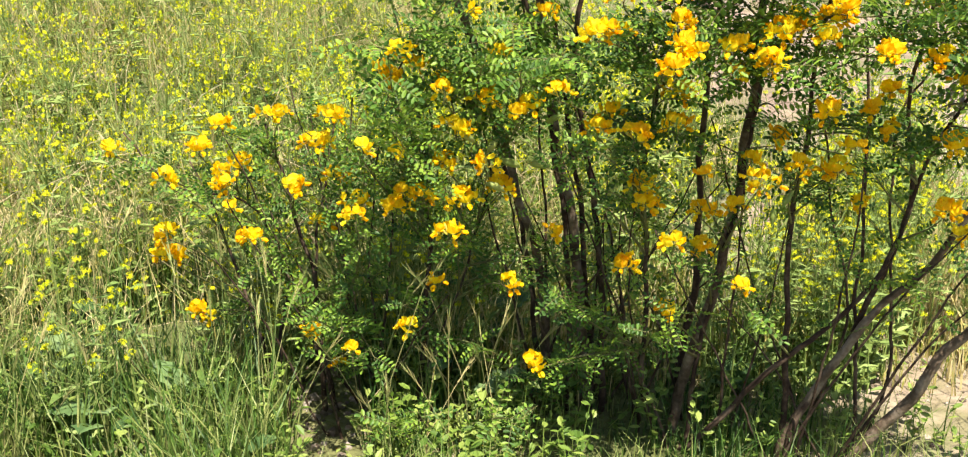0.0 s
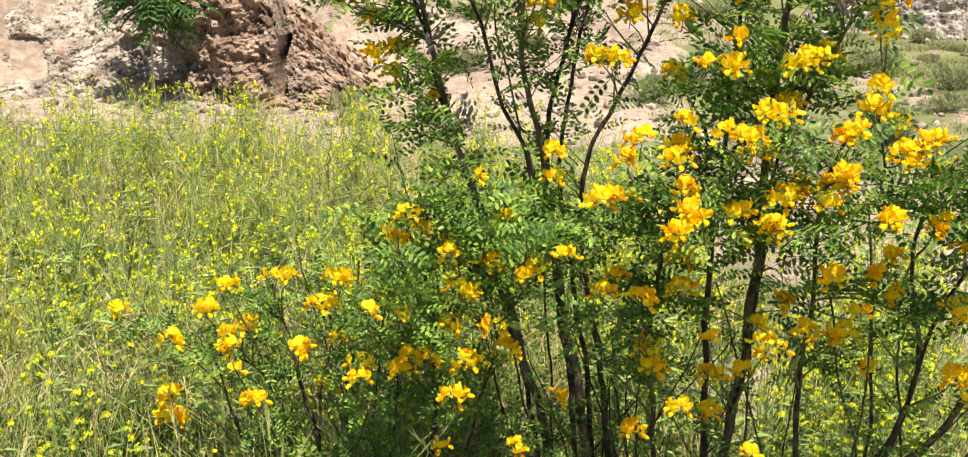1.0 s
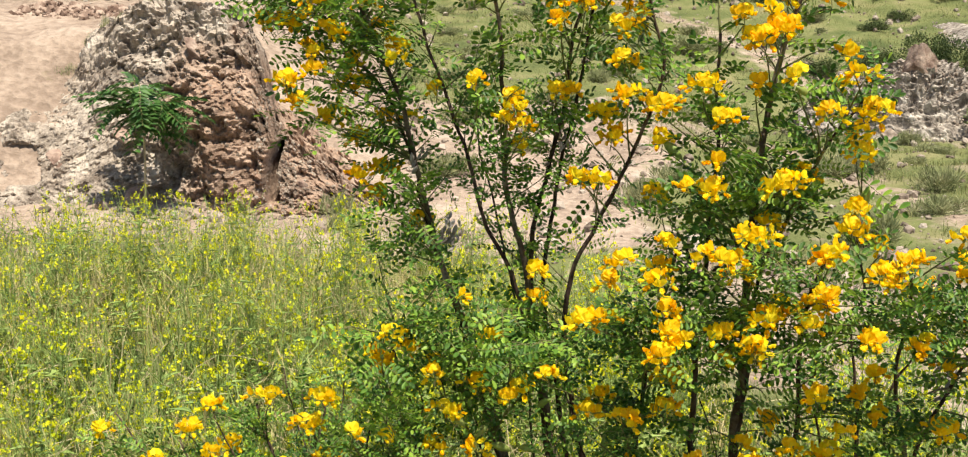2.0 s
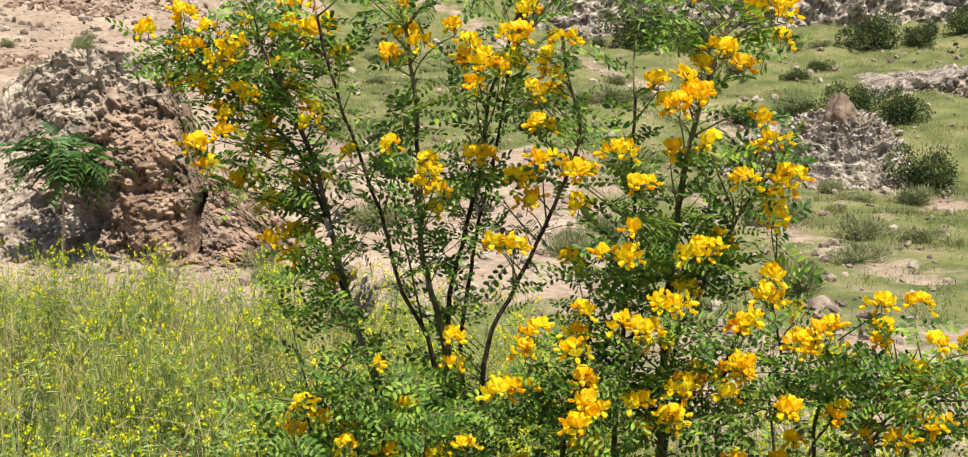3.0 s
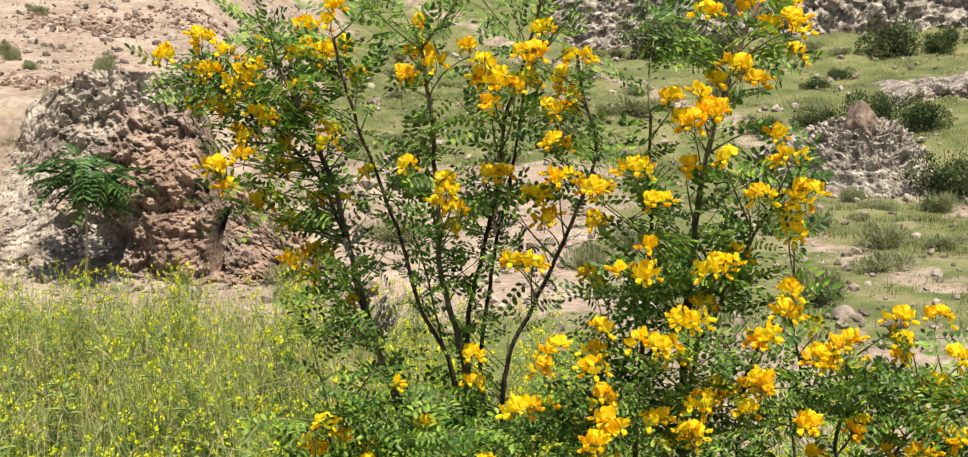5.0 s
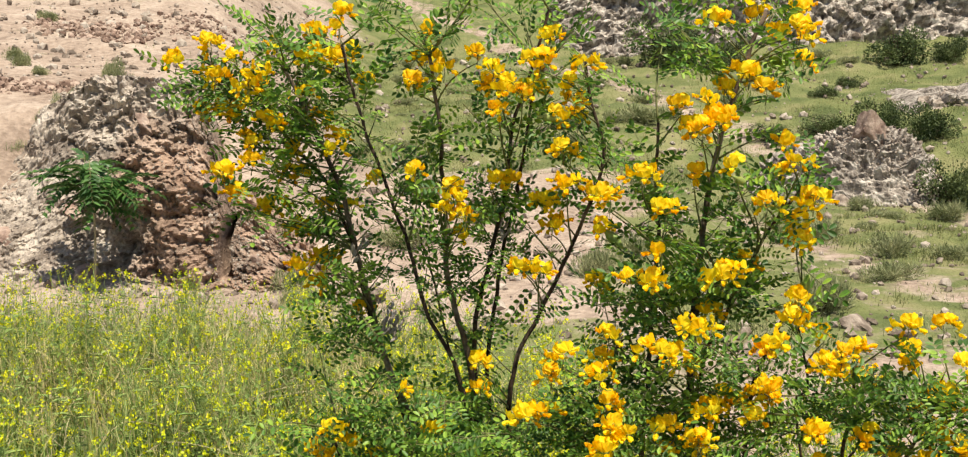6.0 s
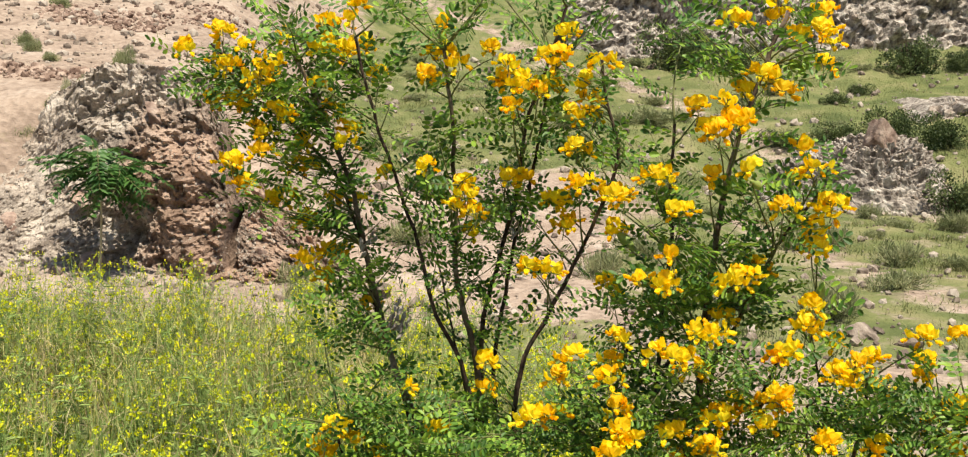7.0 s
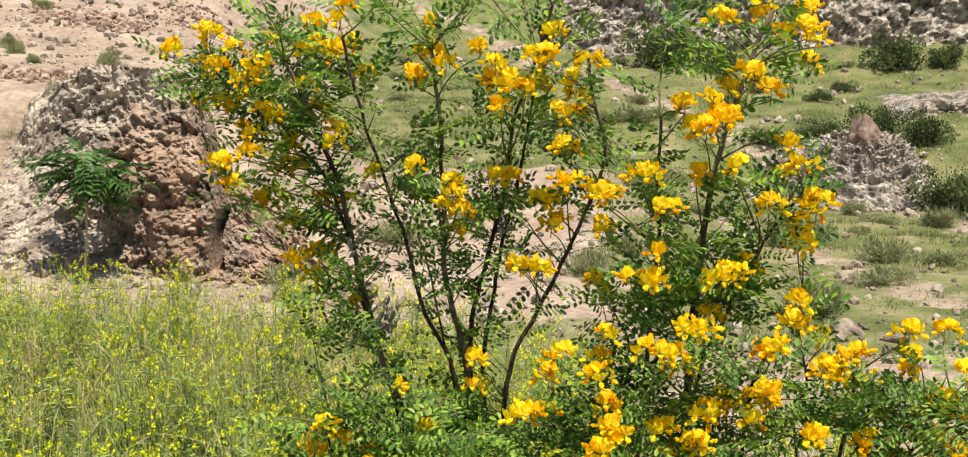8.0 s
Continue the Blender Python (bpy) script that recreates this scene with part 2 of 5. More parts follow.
def cover_at(x, y):
    """How grassy the ground is, 0 to 1."""
    far, u = math.hypot(x, y), x / max(y, 3.0)
    p = Vector((x, y, 3.3))
    edge = 0.07 * noise.noise(p * 0.5)
    if y < 8:
        return 0.8 - 0.45 * float(smooth(0.3, 1.5, np.array(x + 0.8 * noise.noise(p * 0.7) + 0.4 * noise.noise(p * 2.1))))
    g = float(smooth(-.13, -.06, np.array(u + edge))) * float(smooth(13.0, 17.0, np.array(far + 3 * noise.noise(p * 0.4))))
    g = max(g, float(smooth(.10, .2, np.array(u + edge))) * float(smooth(7.5, 9.0, np.array(far))) * 0.8)
    g *= 1 - 0.75 * math.exp(-((x - 4.0 - 0.30 * (24 - y)) / 0.55) ** 2) * (y > 14)
    g *= 1 - 0.7 * math.exp(-((x - 3.75 - 0.12 * (14 - y) - 0.2 * noise.noise(p)) / 0.3) ** 2) * (9.5 < y < 15)
    return g


def build_ground():
    s = np.linspace(-1, 1, 301)
    xs = 3.0 * s + 9.0 * s ** 3 + 500 * np.sign(s) * np.abs(s) ** 9
    w = np.linspace(-0.55, 1, 421)
    ys = 6.0 + 7.0 * w + 24 * w ** 3 + 480 * np.sign(w) * np.abs(w) ** 11
    V = [(x, y, ground_z(x, y)) for y in ys for x in xs]
    nx = len(xs)
    F = [(j * nx + i, j * nx + i + 1, (j + 1) * nx + i + 1, (j + 1) * nx + i) for j in range(len(ys) - 1) for i in range(nx - 1)]
    me = mesh_from("ground", V, F, [M_GROUND], None, True)
    att = me.attributes.new("cover", "FLOAT", "POINT")
    att.data.foreach_set("value", [cover_at(v[0], v[1]) for v in V])
    return tagged(new("ground", me), "pinkish stony soil of a gully with thin dry grass on its slopes", "ground", kind="structure")


build_ground()


# ---- rock ----
def chunk(p, size):
    """Relief of a rock made of lumps: high on the lumps, low in the joints."""
    d = noise.voronoi(p / size)[0]
    return min(1.0, (d[1] - d[0]) * 1.6) ** 0.6


def rock_relief(p, big, mid, small):
    q = p + Vector((noise.noise(p * 3.1), noise.noise(p * 3.3 + Vector((7, 0, 0))), noise.noise(p * 2.9 + Vector((0, 9, 0))))) * 0.12
    r = big * noise.fractal(p * 1.3, 1.0, 2.0, 3) + mid * (chunk(q, 0.34) - 0.5) + mid * 1.3 * noise.fractal(q * 6, 0.6, 2.0, 5)
    pits = max(0.0, noise.noise(p * 15.0 + Vector((3, 3, 3))) - 0.15) + 0.8 * max(0.0, noise.noise(p * 33.0) - 0.08)
    return r + small * 0.5 * (chunk(q, 0.08) - 0.5) + small * 0.8 * noise.noise(p * 31) - small * 1.9 * pits


def stone_mesh(name, seed, mats, flat=0.75):
    rng = random.Random(seed)
    bm = bmesh.new()
    bmesh.ops.create_icosphere(bm, subdivisions=1, radius=1)
    for v in bm.verts:
        v.co *= rng.uniform(0.72, 1.12)
        v.co.z *= flat
    me = bpy.data.meshes.new(name)
    bm.to_mesh(me)
    bm.free()
    for m in mats:
        me.materials.append(m)
    return me


CLASTS = [stone_mesh("stone", 50 + i, [M_CLAST], 0.6 + 0.1 * (i % 4)) for i in range(8)]


def mesh_arrays(me):
    v = np.zeros(len(me.vertices) * 3)
    me.vertices.foreach_get("co", v)
    return v.reshape(-1, 3), [tuple(p.vertices) for p in me.polygons], [0] * len(me.polygons)


CLAST_ARRAYS = [mesh_arrays(m) for m in CLASTS]


def stud(parent, spots, rng, count, lo, hi, rest_name):
    """Sets stones into a rock's surface: the first 200 as parts, the rest joined."""
    base = Vector(parent.location)
    heap = Heap()
    for i in range(count):
        place, normal = spots[rng.randrange(len(spots))]
        size = lo * (hi / lo) ** (rng.random() ** 2.2)
        m = axes(Vector(place) - base - Vector(normal) * size * 0.25, rnd_dir(rng), normal, size)
        m = m @ Matrix.Diagonal((rng.uniform(0.8, 1.3), rng.uniform(0.7, 1.1), 1, 1))
        if i < 200:
            part("stone", CLASTS[i % 8], parent, m)
        else:
            heap.add_heap(CLAST_ARRAYS[i % 8], m)
    if heap.n:
        part(rest_name, heap.mesh(rest_name, [M_CLASTS]), parent, None, "small stones bedded in the rock", "stuff")


def grid_rock(name, parent, P, mats, red=None, label=""):
    """A rock skin from a grid of places; gives the spots for stones."""
    nu, nv = len(P), len(P[0])
    base = Vector(parent.location)
    V = [p - base for row in P for p in row]
    F = [(i * nv + j, (i + 1) * nv + j, (i + 1) * nv + j + 1, i * nv + j + 1) for i in range(nu - 1) for j in range(nv - 1)]
    me = mesh_from(name, [tuple(v) for v in V], F, mats, None, False)
    if red is not None:
        att = me.attributes.new("redness", "FLOAT", "POINT")
        att.data.foreach_set("value", [red(p) for row in P for p in row])
    part(name, me, parent, None, label)
    return [(tuple(base + Vector(f.center)), tuple(f.normal)) for f in me.polygons]


def build_outcrop():
    root = thing("rock_outcrop", (-2.3, 9.6, 0.2), "crumbling grey and reddish conglomerate outcrop with a dark crevice", "rock")
    tops = ([-6.2, -4.9, -3.9, -3.42, -2.95, -2.6, -2.25, -1.95, -1.75, -1.65, -1.57, -1.5, -1.25, -1.0, -0.7],
            [0.75, 0.8, 0.85, 1.02, 1.5, 1.84, 1.9, 1.86, 1.76, 1.5, 0.95, 0.84, 0.68, 0.46, 0.24])
    P = []
    cols = np.concatenate([np.linspace(-6.2, -4.4, 55), np.linspace(-4.38, -1.76, 165), np.linspace(-1.75, -1.43, 72), np.linspace(-1.41, -0.65, 55)])
    nv = 190
    for x in cols.tolist():
        top = float(np.interp(x, *tops)) + 0.07 * noise.noise(Vector((x * 3, 1, 5)))
        row = []
        for j in range(nv):
            v = j / (nv - 1)
            foot = 0.12
            if v < 0.72:
                k = v / 0.72
                z = foot + (top - foot) * k
                y = 9.18 + 0.42 * k ** 1.6 + 0.04 * math.sin(k * 5 + x * 2)
            else:
                k = (v - 0.72) / 0.28
                y = 9.70 + 2.1 * k
                z = top * (1 - k) + (ground_z(x, 11.9) - 0.12) * k + 0.06 * math.sin(k * 3.1)
            y += -0.15 * smooth(-3.0, -3.8, np.array(x)) - 0.12 * math.exp(-((x + 2.0) / 0.35) ** 2)
            y -= 0.16 * math.exp(-((x + 1.25) / 0.3) ** 2) + 0.22 * math.exp(-((x + 2.95) / 0.18) ** 2) * smooth(0.9, 0.3, np.array(z))
            y += float(np.interp(x, (-4.5, -3.6, -3.1, -2.6, -2.2, -1.9), (0.2, 0.35, 0.75, 0.5, 0.26, 0.20))) * min(1.0, v / 0.72) ** 1.3
            p = Vector((x * float(y) / 9.4, float(y), z))
            w = (1.0 if v < 0.8 else max(0.25, 1 - (v - 0.8) / 0.2)) * (1 - 0.5 * float(smooth(-2.55, -3.0, np.array(x))))
            r = rock_relief(p, 0.15, 0.055, 0.040) * w - 0.07 * w * max(0.0, noise.noise(Vector((p.x * 5, p.y * 5, p.z * 9))) - 0.15) * 2
            p += Vector((0.25 * noise.noise(p * 2.3) * 0.2, -r, 0.5 * r if v > 0.6 else 0.12 * r))
            hole = math.exp(-((x + 1.605 - 0.03 * math.sin(z * 9)) / 0.042) ** 4) * (1 if 0.36 < z < 0.80 else 0)
            hole2 = math.exp(-((x + 3.55) / 0.10) ** 4 - ((z - 0.62) / 0.12) ** 4)
            p.y += 1.3 * hole + 0.4 * hole2
            row.append(p)
        P.append(row)

    def red(p):
        a = float(smooth(-2.65, -2.1, np.array(p.x + 0.25 * noise.noise(p * 2.5)))) * float(smooth(1.85, 1.35, np.array(p.z + 0.3 * noise.noise(p * 3))))
        return max(0.0, min(1.0, a * 0.85 + 0.25 * noise.noise(p * 5)))

    spots = grid_rock("rock_mass", root, P, [M_OUTCROP], red)
    rng = random.Random(7)
    face = [s for s in spots if s[0][1] < 10.0 and -4.6 < s[0][0] < -0.8]
    stud(root, face, rng, 6500, 0.005, 0.021, "small_stones")
    for x, z, y, s in ((-2.2, 1.47, 9.55, 0.12), (-2.6, 0.36, 9.12, 0.15), (-1.95, 0.98, 9.36, 0.09), (-2.75, 0.85, 9.42, 0.09), (-1.72, 0.36, 9.25, 0.11),
                       (-3.3, 0.62, 9.6, 0.16), (-1.38, 0.42, 9.36, 0.10)):
        part("block", BLOCKS[int(s * 100) % 4], root, axes(Vector((x, y, z)) - Vector(root.location), rnd_dir(rng), (0, -0.3, 1), s) @ Matrix.Diagonal((1.3, 0.9, 0.8, 1)), "reddish angular block")


def block_mesh(seed, material):
    """A weathered angular boulder: a ball cut flat on many sides, with worn edges."""
    rng = random.Random(seed)
    bm = bmesh.new()
    bmesh.ops.create_icosphere(bm, subdivisions=4, radius=1)
    cuts = [(rnd_dir(rng), rng.uniform(0.42, 0.72)) for _ in range(12)]
    for v in bm.verts:
        for d, h in cuts:
            over = v.co.dot(d) - h
            if over > 0:
                v.co -= d * over * 0.93
        v.co += v.co.normalized() * (0.05 * noise.noise(v.co * 3) + 0.025 * noise.noise(v.co * 9))
    me = bpy.data.meshes.new("block")
    bm.to_mesh(me)
    bm.free()
    me.materials.append(material)
    return me


BLOCKS = [block_mesh(90 + i, M_RED) for i in range(4)]
PALE_BLOCKS = [block_mesh(190 + i, M_CLAST) for i in range(3)]
build_outcrop()


def build_mound():
    cx, cy = 6.05, 17.05
    gz = ground_z(cx, cy - 0.9)
    root = thing("rubble_mound", (cx, cy, gz), "low mound of pale grey cemented rubble in the grass", "rock")
    P = []
    for i in range(200):
        a = 2 * math.pi * i / 199
        row = []
        for j in range(80):
            k = j / 79
            rx, ry = 1.52 - 0.30 * math.cos(a) + 0.10 * noise.noise(Vector((math.cos(a), math.sin(a), 3))), 1.2
            h = 1.06 * (1 - k ** 3.0) ** 0.95 * (1 + 0.10 * math.cos(a) * k) if k < 1 else 0
            x, y = cx - 0.02 + rx * k * math.cos(a), cy + 0.05 + ry * k * math.sin(a)
            p = Vector((x, y, gz - 0.06 + h))
            q = Vector((math.cos(a) * k * 1.2, math.sin(a) * k, h * 0.8))
            r = 0.13 * noise.noise(q * 2.2) + 0.16 * noise.fractal(Vector((q.x * 3, q.y * 3, q.z * 9)), 0.7, 2.0, 4) + 0.05 * (chunk(q, 0.07) - 0.5) - 0.22 * max(0.0, noise.noise(q * 11) - 0.1) - 0.14 * max(0.0, noise.noise(q * 24) - 0.05)
            out = Vector((math.cos(a) * 0.7, math.sin(a) * 0.7, 0.7))
            if i in (0, 199):
                r = 0.05
            row.append(p + out * r * min(1.0, 3 * (1 - k) + 0.15))
        P.append(row)
    spots = [s for s in grid_rock("rubble", root, P, [M_GREY]) if s[0][1] < cy + 0.2]
    stud(root, spots, random.Random(8), 2800, 0.008, 0.036, "small_stones")
    bz = gz + 0.84
    b = thing("boulder", (5.95, 16.62, bz), "angular pinkish boulder sitting on the rubble mound", "boulder")
    part("stone_body", block_mesh(97, M_RED), b, Matrix.Translation((0, 0, 0.18)) @ Euler((0.5, 1.1, 0.2)).to_matrix().to_4x4() @ Matrix.Diagonal((0.42, 0.30, 0.29, 1)))


build_mound()


def build_cliff(name, x0, x1, y_of, tall, label, seed, cell=0.045):
    """A wall of grey conglomerate standing on the slope."""
    mid = (x0 + x1) / 2
    root = thing(name, (mid, y_of(mid), ground_z(mid, y_of(mid))), label, "cliff")
    nu, nv = int((x1 - x0) / cell), int(tall * 1.25 / cell)
    off = Vector((seed * 3.1, seed * 1.7, 0))
    P = []
    for i in range(nu):
        x = x0 + (x1 - x0) * i / (nu - 1)
        end = min(1.0, 5 * i / nu, 5 * (nu - 1 - i) / nu)
        y0 = y_of(x)
        foot = ground_z(x, y0) - 0.25
        top = foot + 0.25 + tall * (0.25 + 0.75 * end ** 0.6) * (1 + 0.12 * noise.noise(Vector((x * 0.8, seed, 0))))
        row = []
        for j in range(nv):
            v = j / (nv - 1)
            if v < 0.8:
                k = v / 0.8
                p = Vector((x, y0 + 1.5 * k, foot + (top - foot) * k))
            else:
                k = (v - 0.8) / 0.2
                p = Vector((x, y0 + 1.5 + 3.0 * k, top * (1 - k) + (ground_z(x, y0 + 4.5) - 0.1) * k))
            q = p * 0.55 + off
            r = 0.5 * noise.fractal(p * 0.6 + off, 1.0, 2.0, 3) + 0.30 * (chunk(q, 0.3) - 0.5) + 0.10 * (chunk(q, 0.09) - 0.5) + 0.10 * noise.noise(p * 5) - 0.30 * max(0.0, noise.noise(p * 3.1) - 0.1) - 0.2 * max(0.0, noise.noise(p * 7.0) - 0.1)
            if v > 0.9:
                r *= (1 - v) / 0.1
            p += Vector((0, -r, 0.3 * r))
            row.append(p)
        P.append(row)
    spots = [s for s in grid_rock("rock_face", root, P, [M_GREY]) if s[1][1] < -0.1]
    stud(root, spots, random.Random(seed), 900, 0.03, 0.14, "small_stones")


build_cliff("cliff", 3.0, 21.0, lambda x: 30.6 - 0.10 * x + 0.5 * math.sin(x * 0.7), 4.2, "pale grey conglomerate cliff at the top of the grassy slope", 3, 0.07)
build_cliff("rock_ledge", 8.1, 12.0, lambda x: 19.3 + 0.15 * (x - 8), 0.6, "low grey rock ledge among bushes on the slope", 5, 0.03)


def scatter_stones():
    rng = random.Random(21)
    heap, bands = Heap(), Heap()
    n = 0
    while n < 6500:
        y = 7.6 + 24 * rng.random() ** 1.4
        u = rng.uniform(-0.46, 0.46) if n % 3 else rng.uniform(-0.46, -0.1)
        x = u * y
        p = Vector((x, y, 0))
        if y < 12 and x < -0.7 and y > 9.0:
            continue
        band = noise.noise(p * 0.45) + 0.35 * noise.noise(p * 1.3)
        gravel = math.exp(-((x - 4.0 - 0.30 * (24 - y)) / 0.5) ** 2) if y > 14 else 0
        if u < -0.1 and rng.random() < 0.45:
            continue
        if rng.random() > 0.30 + 0.6 * max(0, band) + gravel * 2:
            continue
        size = 0.009 * (1 + y * 0.045) * (1 + 4.5 * rng.random() ** 6)
        m = axes((x, y, ground_z(x, y) + size * 0.2), rnd_dir(rng), (0, 0, 1), size)
        heap.add_heap(CLAST_ARRAYS[n % 8], m)
        n += 1
    tagged(new("gravel", heap.mesh("gravel", [M_CLASTS])), "scattered pinkish stones and gravel on the slope", "gravel", kind="stuff")
    # bands of broken red-brown stone across the bare bank
    for i in range(1500):
        if i % 5 < 3:
            t = rng.random()
            x, y = -5.4 + 1.9 * t, 16.9 - 1.5 * t + rng.gauss(0, 0.35)
        elif i % 5 == 3:
            t = rng.random()
            x, y = -4.4 + 1.1 * t, 11.75 + rng.gauss(0, 0.10)
        else:
            x, y = rng.gauss(-3.3, 0.4), rng.gauss(17.2, 0.7)
        size = 0.02 * (1 + 2.2 * rng.random() ** 4)
        bands.add_heap(CLAST_ARRAYS[i % 8], axes((x, y, ground_z(x, y) + size * 0.15), rnd_dir(rng), (0, 0, 1), size))
    tagged(new("broken_stone", bands.mesh("broken_stone", [M_REDS])), "bands of broken red-brown stone across the bare bank", "gravel", kind="stuff")
    for x, y, s in ((3.05, 8.6, 0.14), (3.3, 8.4, 0.10), (2.05, 7.6, 0.12), (1.55, 8.3, 0.12), (-0.45, 9.0, 0.14), (2.4, 9.6, 0.11), (5.4, 15.9, 0.2), (5.2, 18.0, 0.33)):
        r = thing("rock", (x, y, ground_z(x, y)), "pale weathered stone lying on bare soil", "rock", "loose rocks")
        part("stone_body", PALE_BLOCKS[int(s * 100) % 3], r, axes((0, 0, s * 0.25), rnd_dir(rng), (0.1, -0.1, 1), s) @ Matrix.Diagonal((1.25, 1, 0.6, 1)))


scatter_stones()


def scatter_pebbles():
    """Small stones on the bare gaps between the shrubs."""
    rng = random.Random(22)
    heap = Heap()
    for i in range(900):
        if i % 4:
            x, y = rng.gauss(1.15, 0.28), rng.uniform(2.3, 4.8)
        else:
            x, y = rng.gauss(-0.40, 0.12), rng.gauss(2.72, 0.2)
        size = 0.004 * (1 + 4.5 * rng.random() ** 4)
        heap.add_heap(CLAST_ARRAYS[i % 8], axes((x, y, ground_z(x, y) + size * 0.2), rnd_dir(rng), (0, 0, 1), size))
    tagged(new("pebbles", heap.mesh("pebbles", [M_CLASTS])), "small pale pebbles on bare earth between the shrubs", "gravel", kind="stuff")


scatter_pebbles()


# ---- bushes on the slopes ----
def bush_meshes(seed, material, leaf, count, spiky):
    rng = random.Random(seed)
    twigs, leaves = Heap(), Heap()
    for i in range(26):
        d = rnd_dir(rng)
        d.z = abs(d.z) * 1.2 + 0.25
        d.normalize()
        tip = d * rng.uniform(0.6, 0.95)
        twigs.add(*tube([Vector((0, 0, -0.1)), tip * 0.5 + Vector((0, 0, 0.08)), tip], [0.018, 0.012, 0.005], 4))
    lumps = [(Vector((rng.uniform(-0.62, 0.62), rng.uniform(-0.62, 0.62), rng.uniform(0.15, 0.62))), rng.uniform(0.22, 0.42)) for _ in range(16)]
    for i in range(count):
        c, r = lumps[rng.randrange(len(lumps))]
        d = rnd_dir(rng)
        p = c + d * r * rng.uniform(0.55, 1.08)
        if p.z < 0:
            p.z = -p.z * 0.4
        a = (d + rnd_dir(rng) * 0.6 + Vector((0, 0, 1.1 if spiky else 0.1))).normalized()
        m = axes(p, a, rnd_dir(rng), leaf * rng.uniform(0.6, 1.3))
        w = 0.05 if spiky else 0.42
        q = np.array([(0, 0, 0), (0.45, w, 0.06), (1.1, 0, 0), (0.5, -w, 0.06)])
        leaves.add_heap((q, [(0, 1, 2, 3)], [0]), m)
    return twigs.mesh("branchwork", [M_BARK]), leaves.mesh("leaves", [material])


def build_bushes():
    dark = [bush_meshes(300 + i, M_BUSH, 0.05, 7000, False) for i in range(2)]
    sage = [bush_meshes(310 + i, M_SAGE, 0.26, 2600, True) for i in range(2)]
    rng = random.Random(31)

    def put(kind, x, y, wide, tall, label, z=None):
        z = ground_z(x, y) - 0.02 if z is None else z
        root = thing("bush", (x, y, z), label, "bush", "bushes on the slopes")
        tw, lv = kind[rng.randrange(2)]
        m = Matrix.Rotation(rng.uniform(0, 6), 4, "Z")
        m = Matrix.Diagonal((wide, wide * 0.9, tall, 1)) @ m
        part("branchwork", tw, root, m)
        part("foliage", lv, root, m)

    dk, gr = "dense dark green bush on the grassy slope", "small grey-green tussock bush on bare soil"
    for x, y, w, h in ((9.87, 26.0, .82, .85), (11.3, 26.6, .5, .62), (5.4, 28.3, 1.25, 1.35), (6.55, 27.8, .7, .75), (6.82, 15.8, .62, .72), (8.3, 24.5, .4, .25),
                       (6.3, 19.6, .55, .36), (7.1, 19.4, .55, .62), (7.75, 18.8, .5, .6), (5.5, 19.8, .5, .3), (12.6, 27.2, .7, .7), (7.3, 23.0, .35, .22)):
        put(dark, x, y, w, h, dk)
    for x, y, w, h in ((-4.55, 13.5, .12, .14), (3.0, 9.3, .26, .33),
                       (1.25, 9.4, .22, .24), (1.75, 10.6, .25, .22), (-0.33, 10.9, .3, .25), (-0.2, 13.5, .3, .2), (3.9, 13.0, .34, .26), (4.6, 12.2, .3, .25),
                       (2.6, 15.0, .3, .22), (-2.1, 12.6, .13, .15), (4.0, 10.6, .3, .2), (0.9, 15.5, .3, .2), (3.4, 20.0, .5, .3), (1.9, 19.0, .4, .26), (5.4, 22.5, .5, .3),
                       (-1.05, 9.05, .14, .2), (-0.95, 8.7, .16, .16), (-4.33, 13.1, .12, .15), (-3.9, 12.4, .10, .10), (-5.3, 17.2, .16, .18), (0.4, 12.2, .2, .15)):
        put(sage, x, y, w, h, gr)
    for x, y, z, w, h in ((-2.80, 10.9, 1.80, .11, .28), (-2.66, 10.8, 1.80, .10, .12), (-3.18, 11.2, 1.62, .12, .20), (-3.30, 10.7, 1.44, .13, .22), (-3.22, 10.75, 1.50, .10, .26),
                          (-3.50, 10.4, 1.22, .13, .16), (-2.93, 10.6, 1.58, .12, .12), (-3.05, 10.55, 1.50, .12, .10)):
        put(sage, x, y, w, h, "small grey-green tussock bush on top of the rock", z)
    n = 0
    while n < 46:
        y = rng.uniform(11, 29)
        x = rng.uniform(-0.12, 0.44) * y
        if cover_at(x, y) < 0.45 or math.hypot(x - 6.1, y - 17.2) < 1.8:
            continue
        w = rng.uniform(0.12, 0.32)
        put(sage, x, y, w, w * rng.uniform(0.55, 0.9), "low grey-green tussock in the hillside grass")
        n += 1


build_bushes()


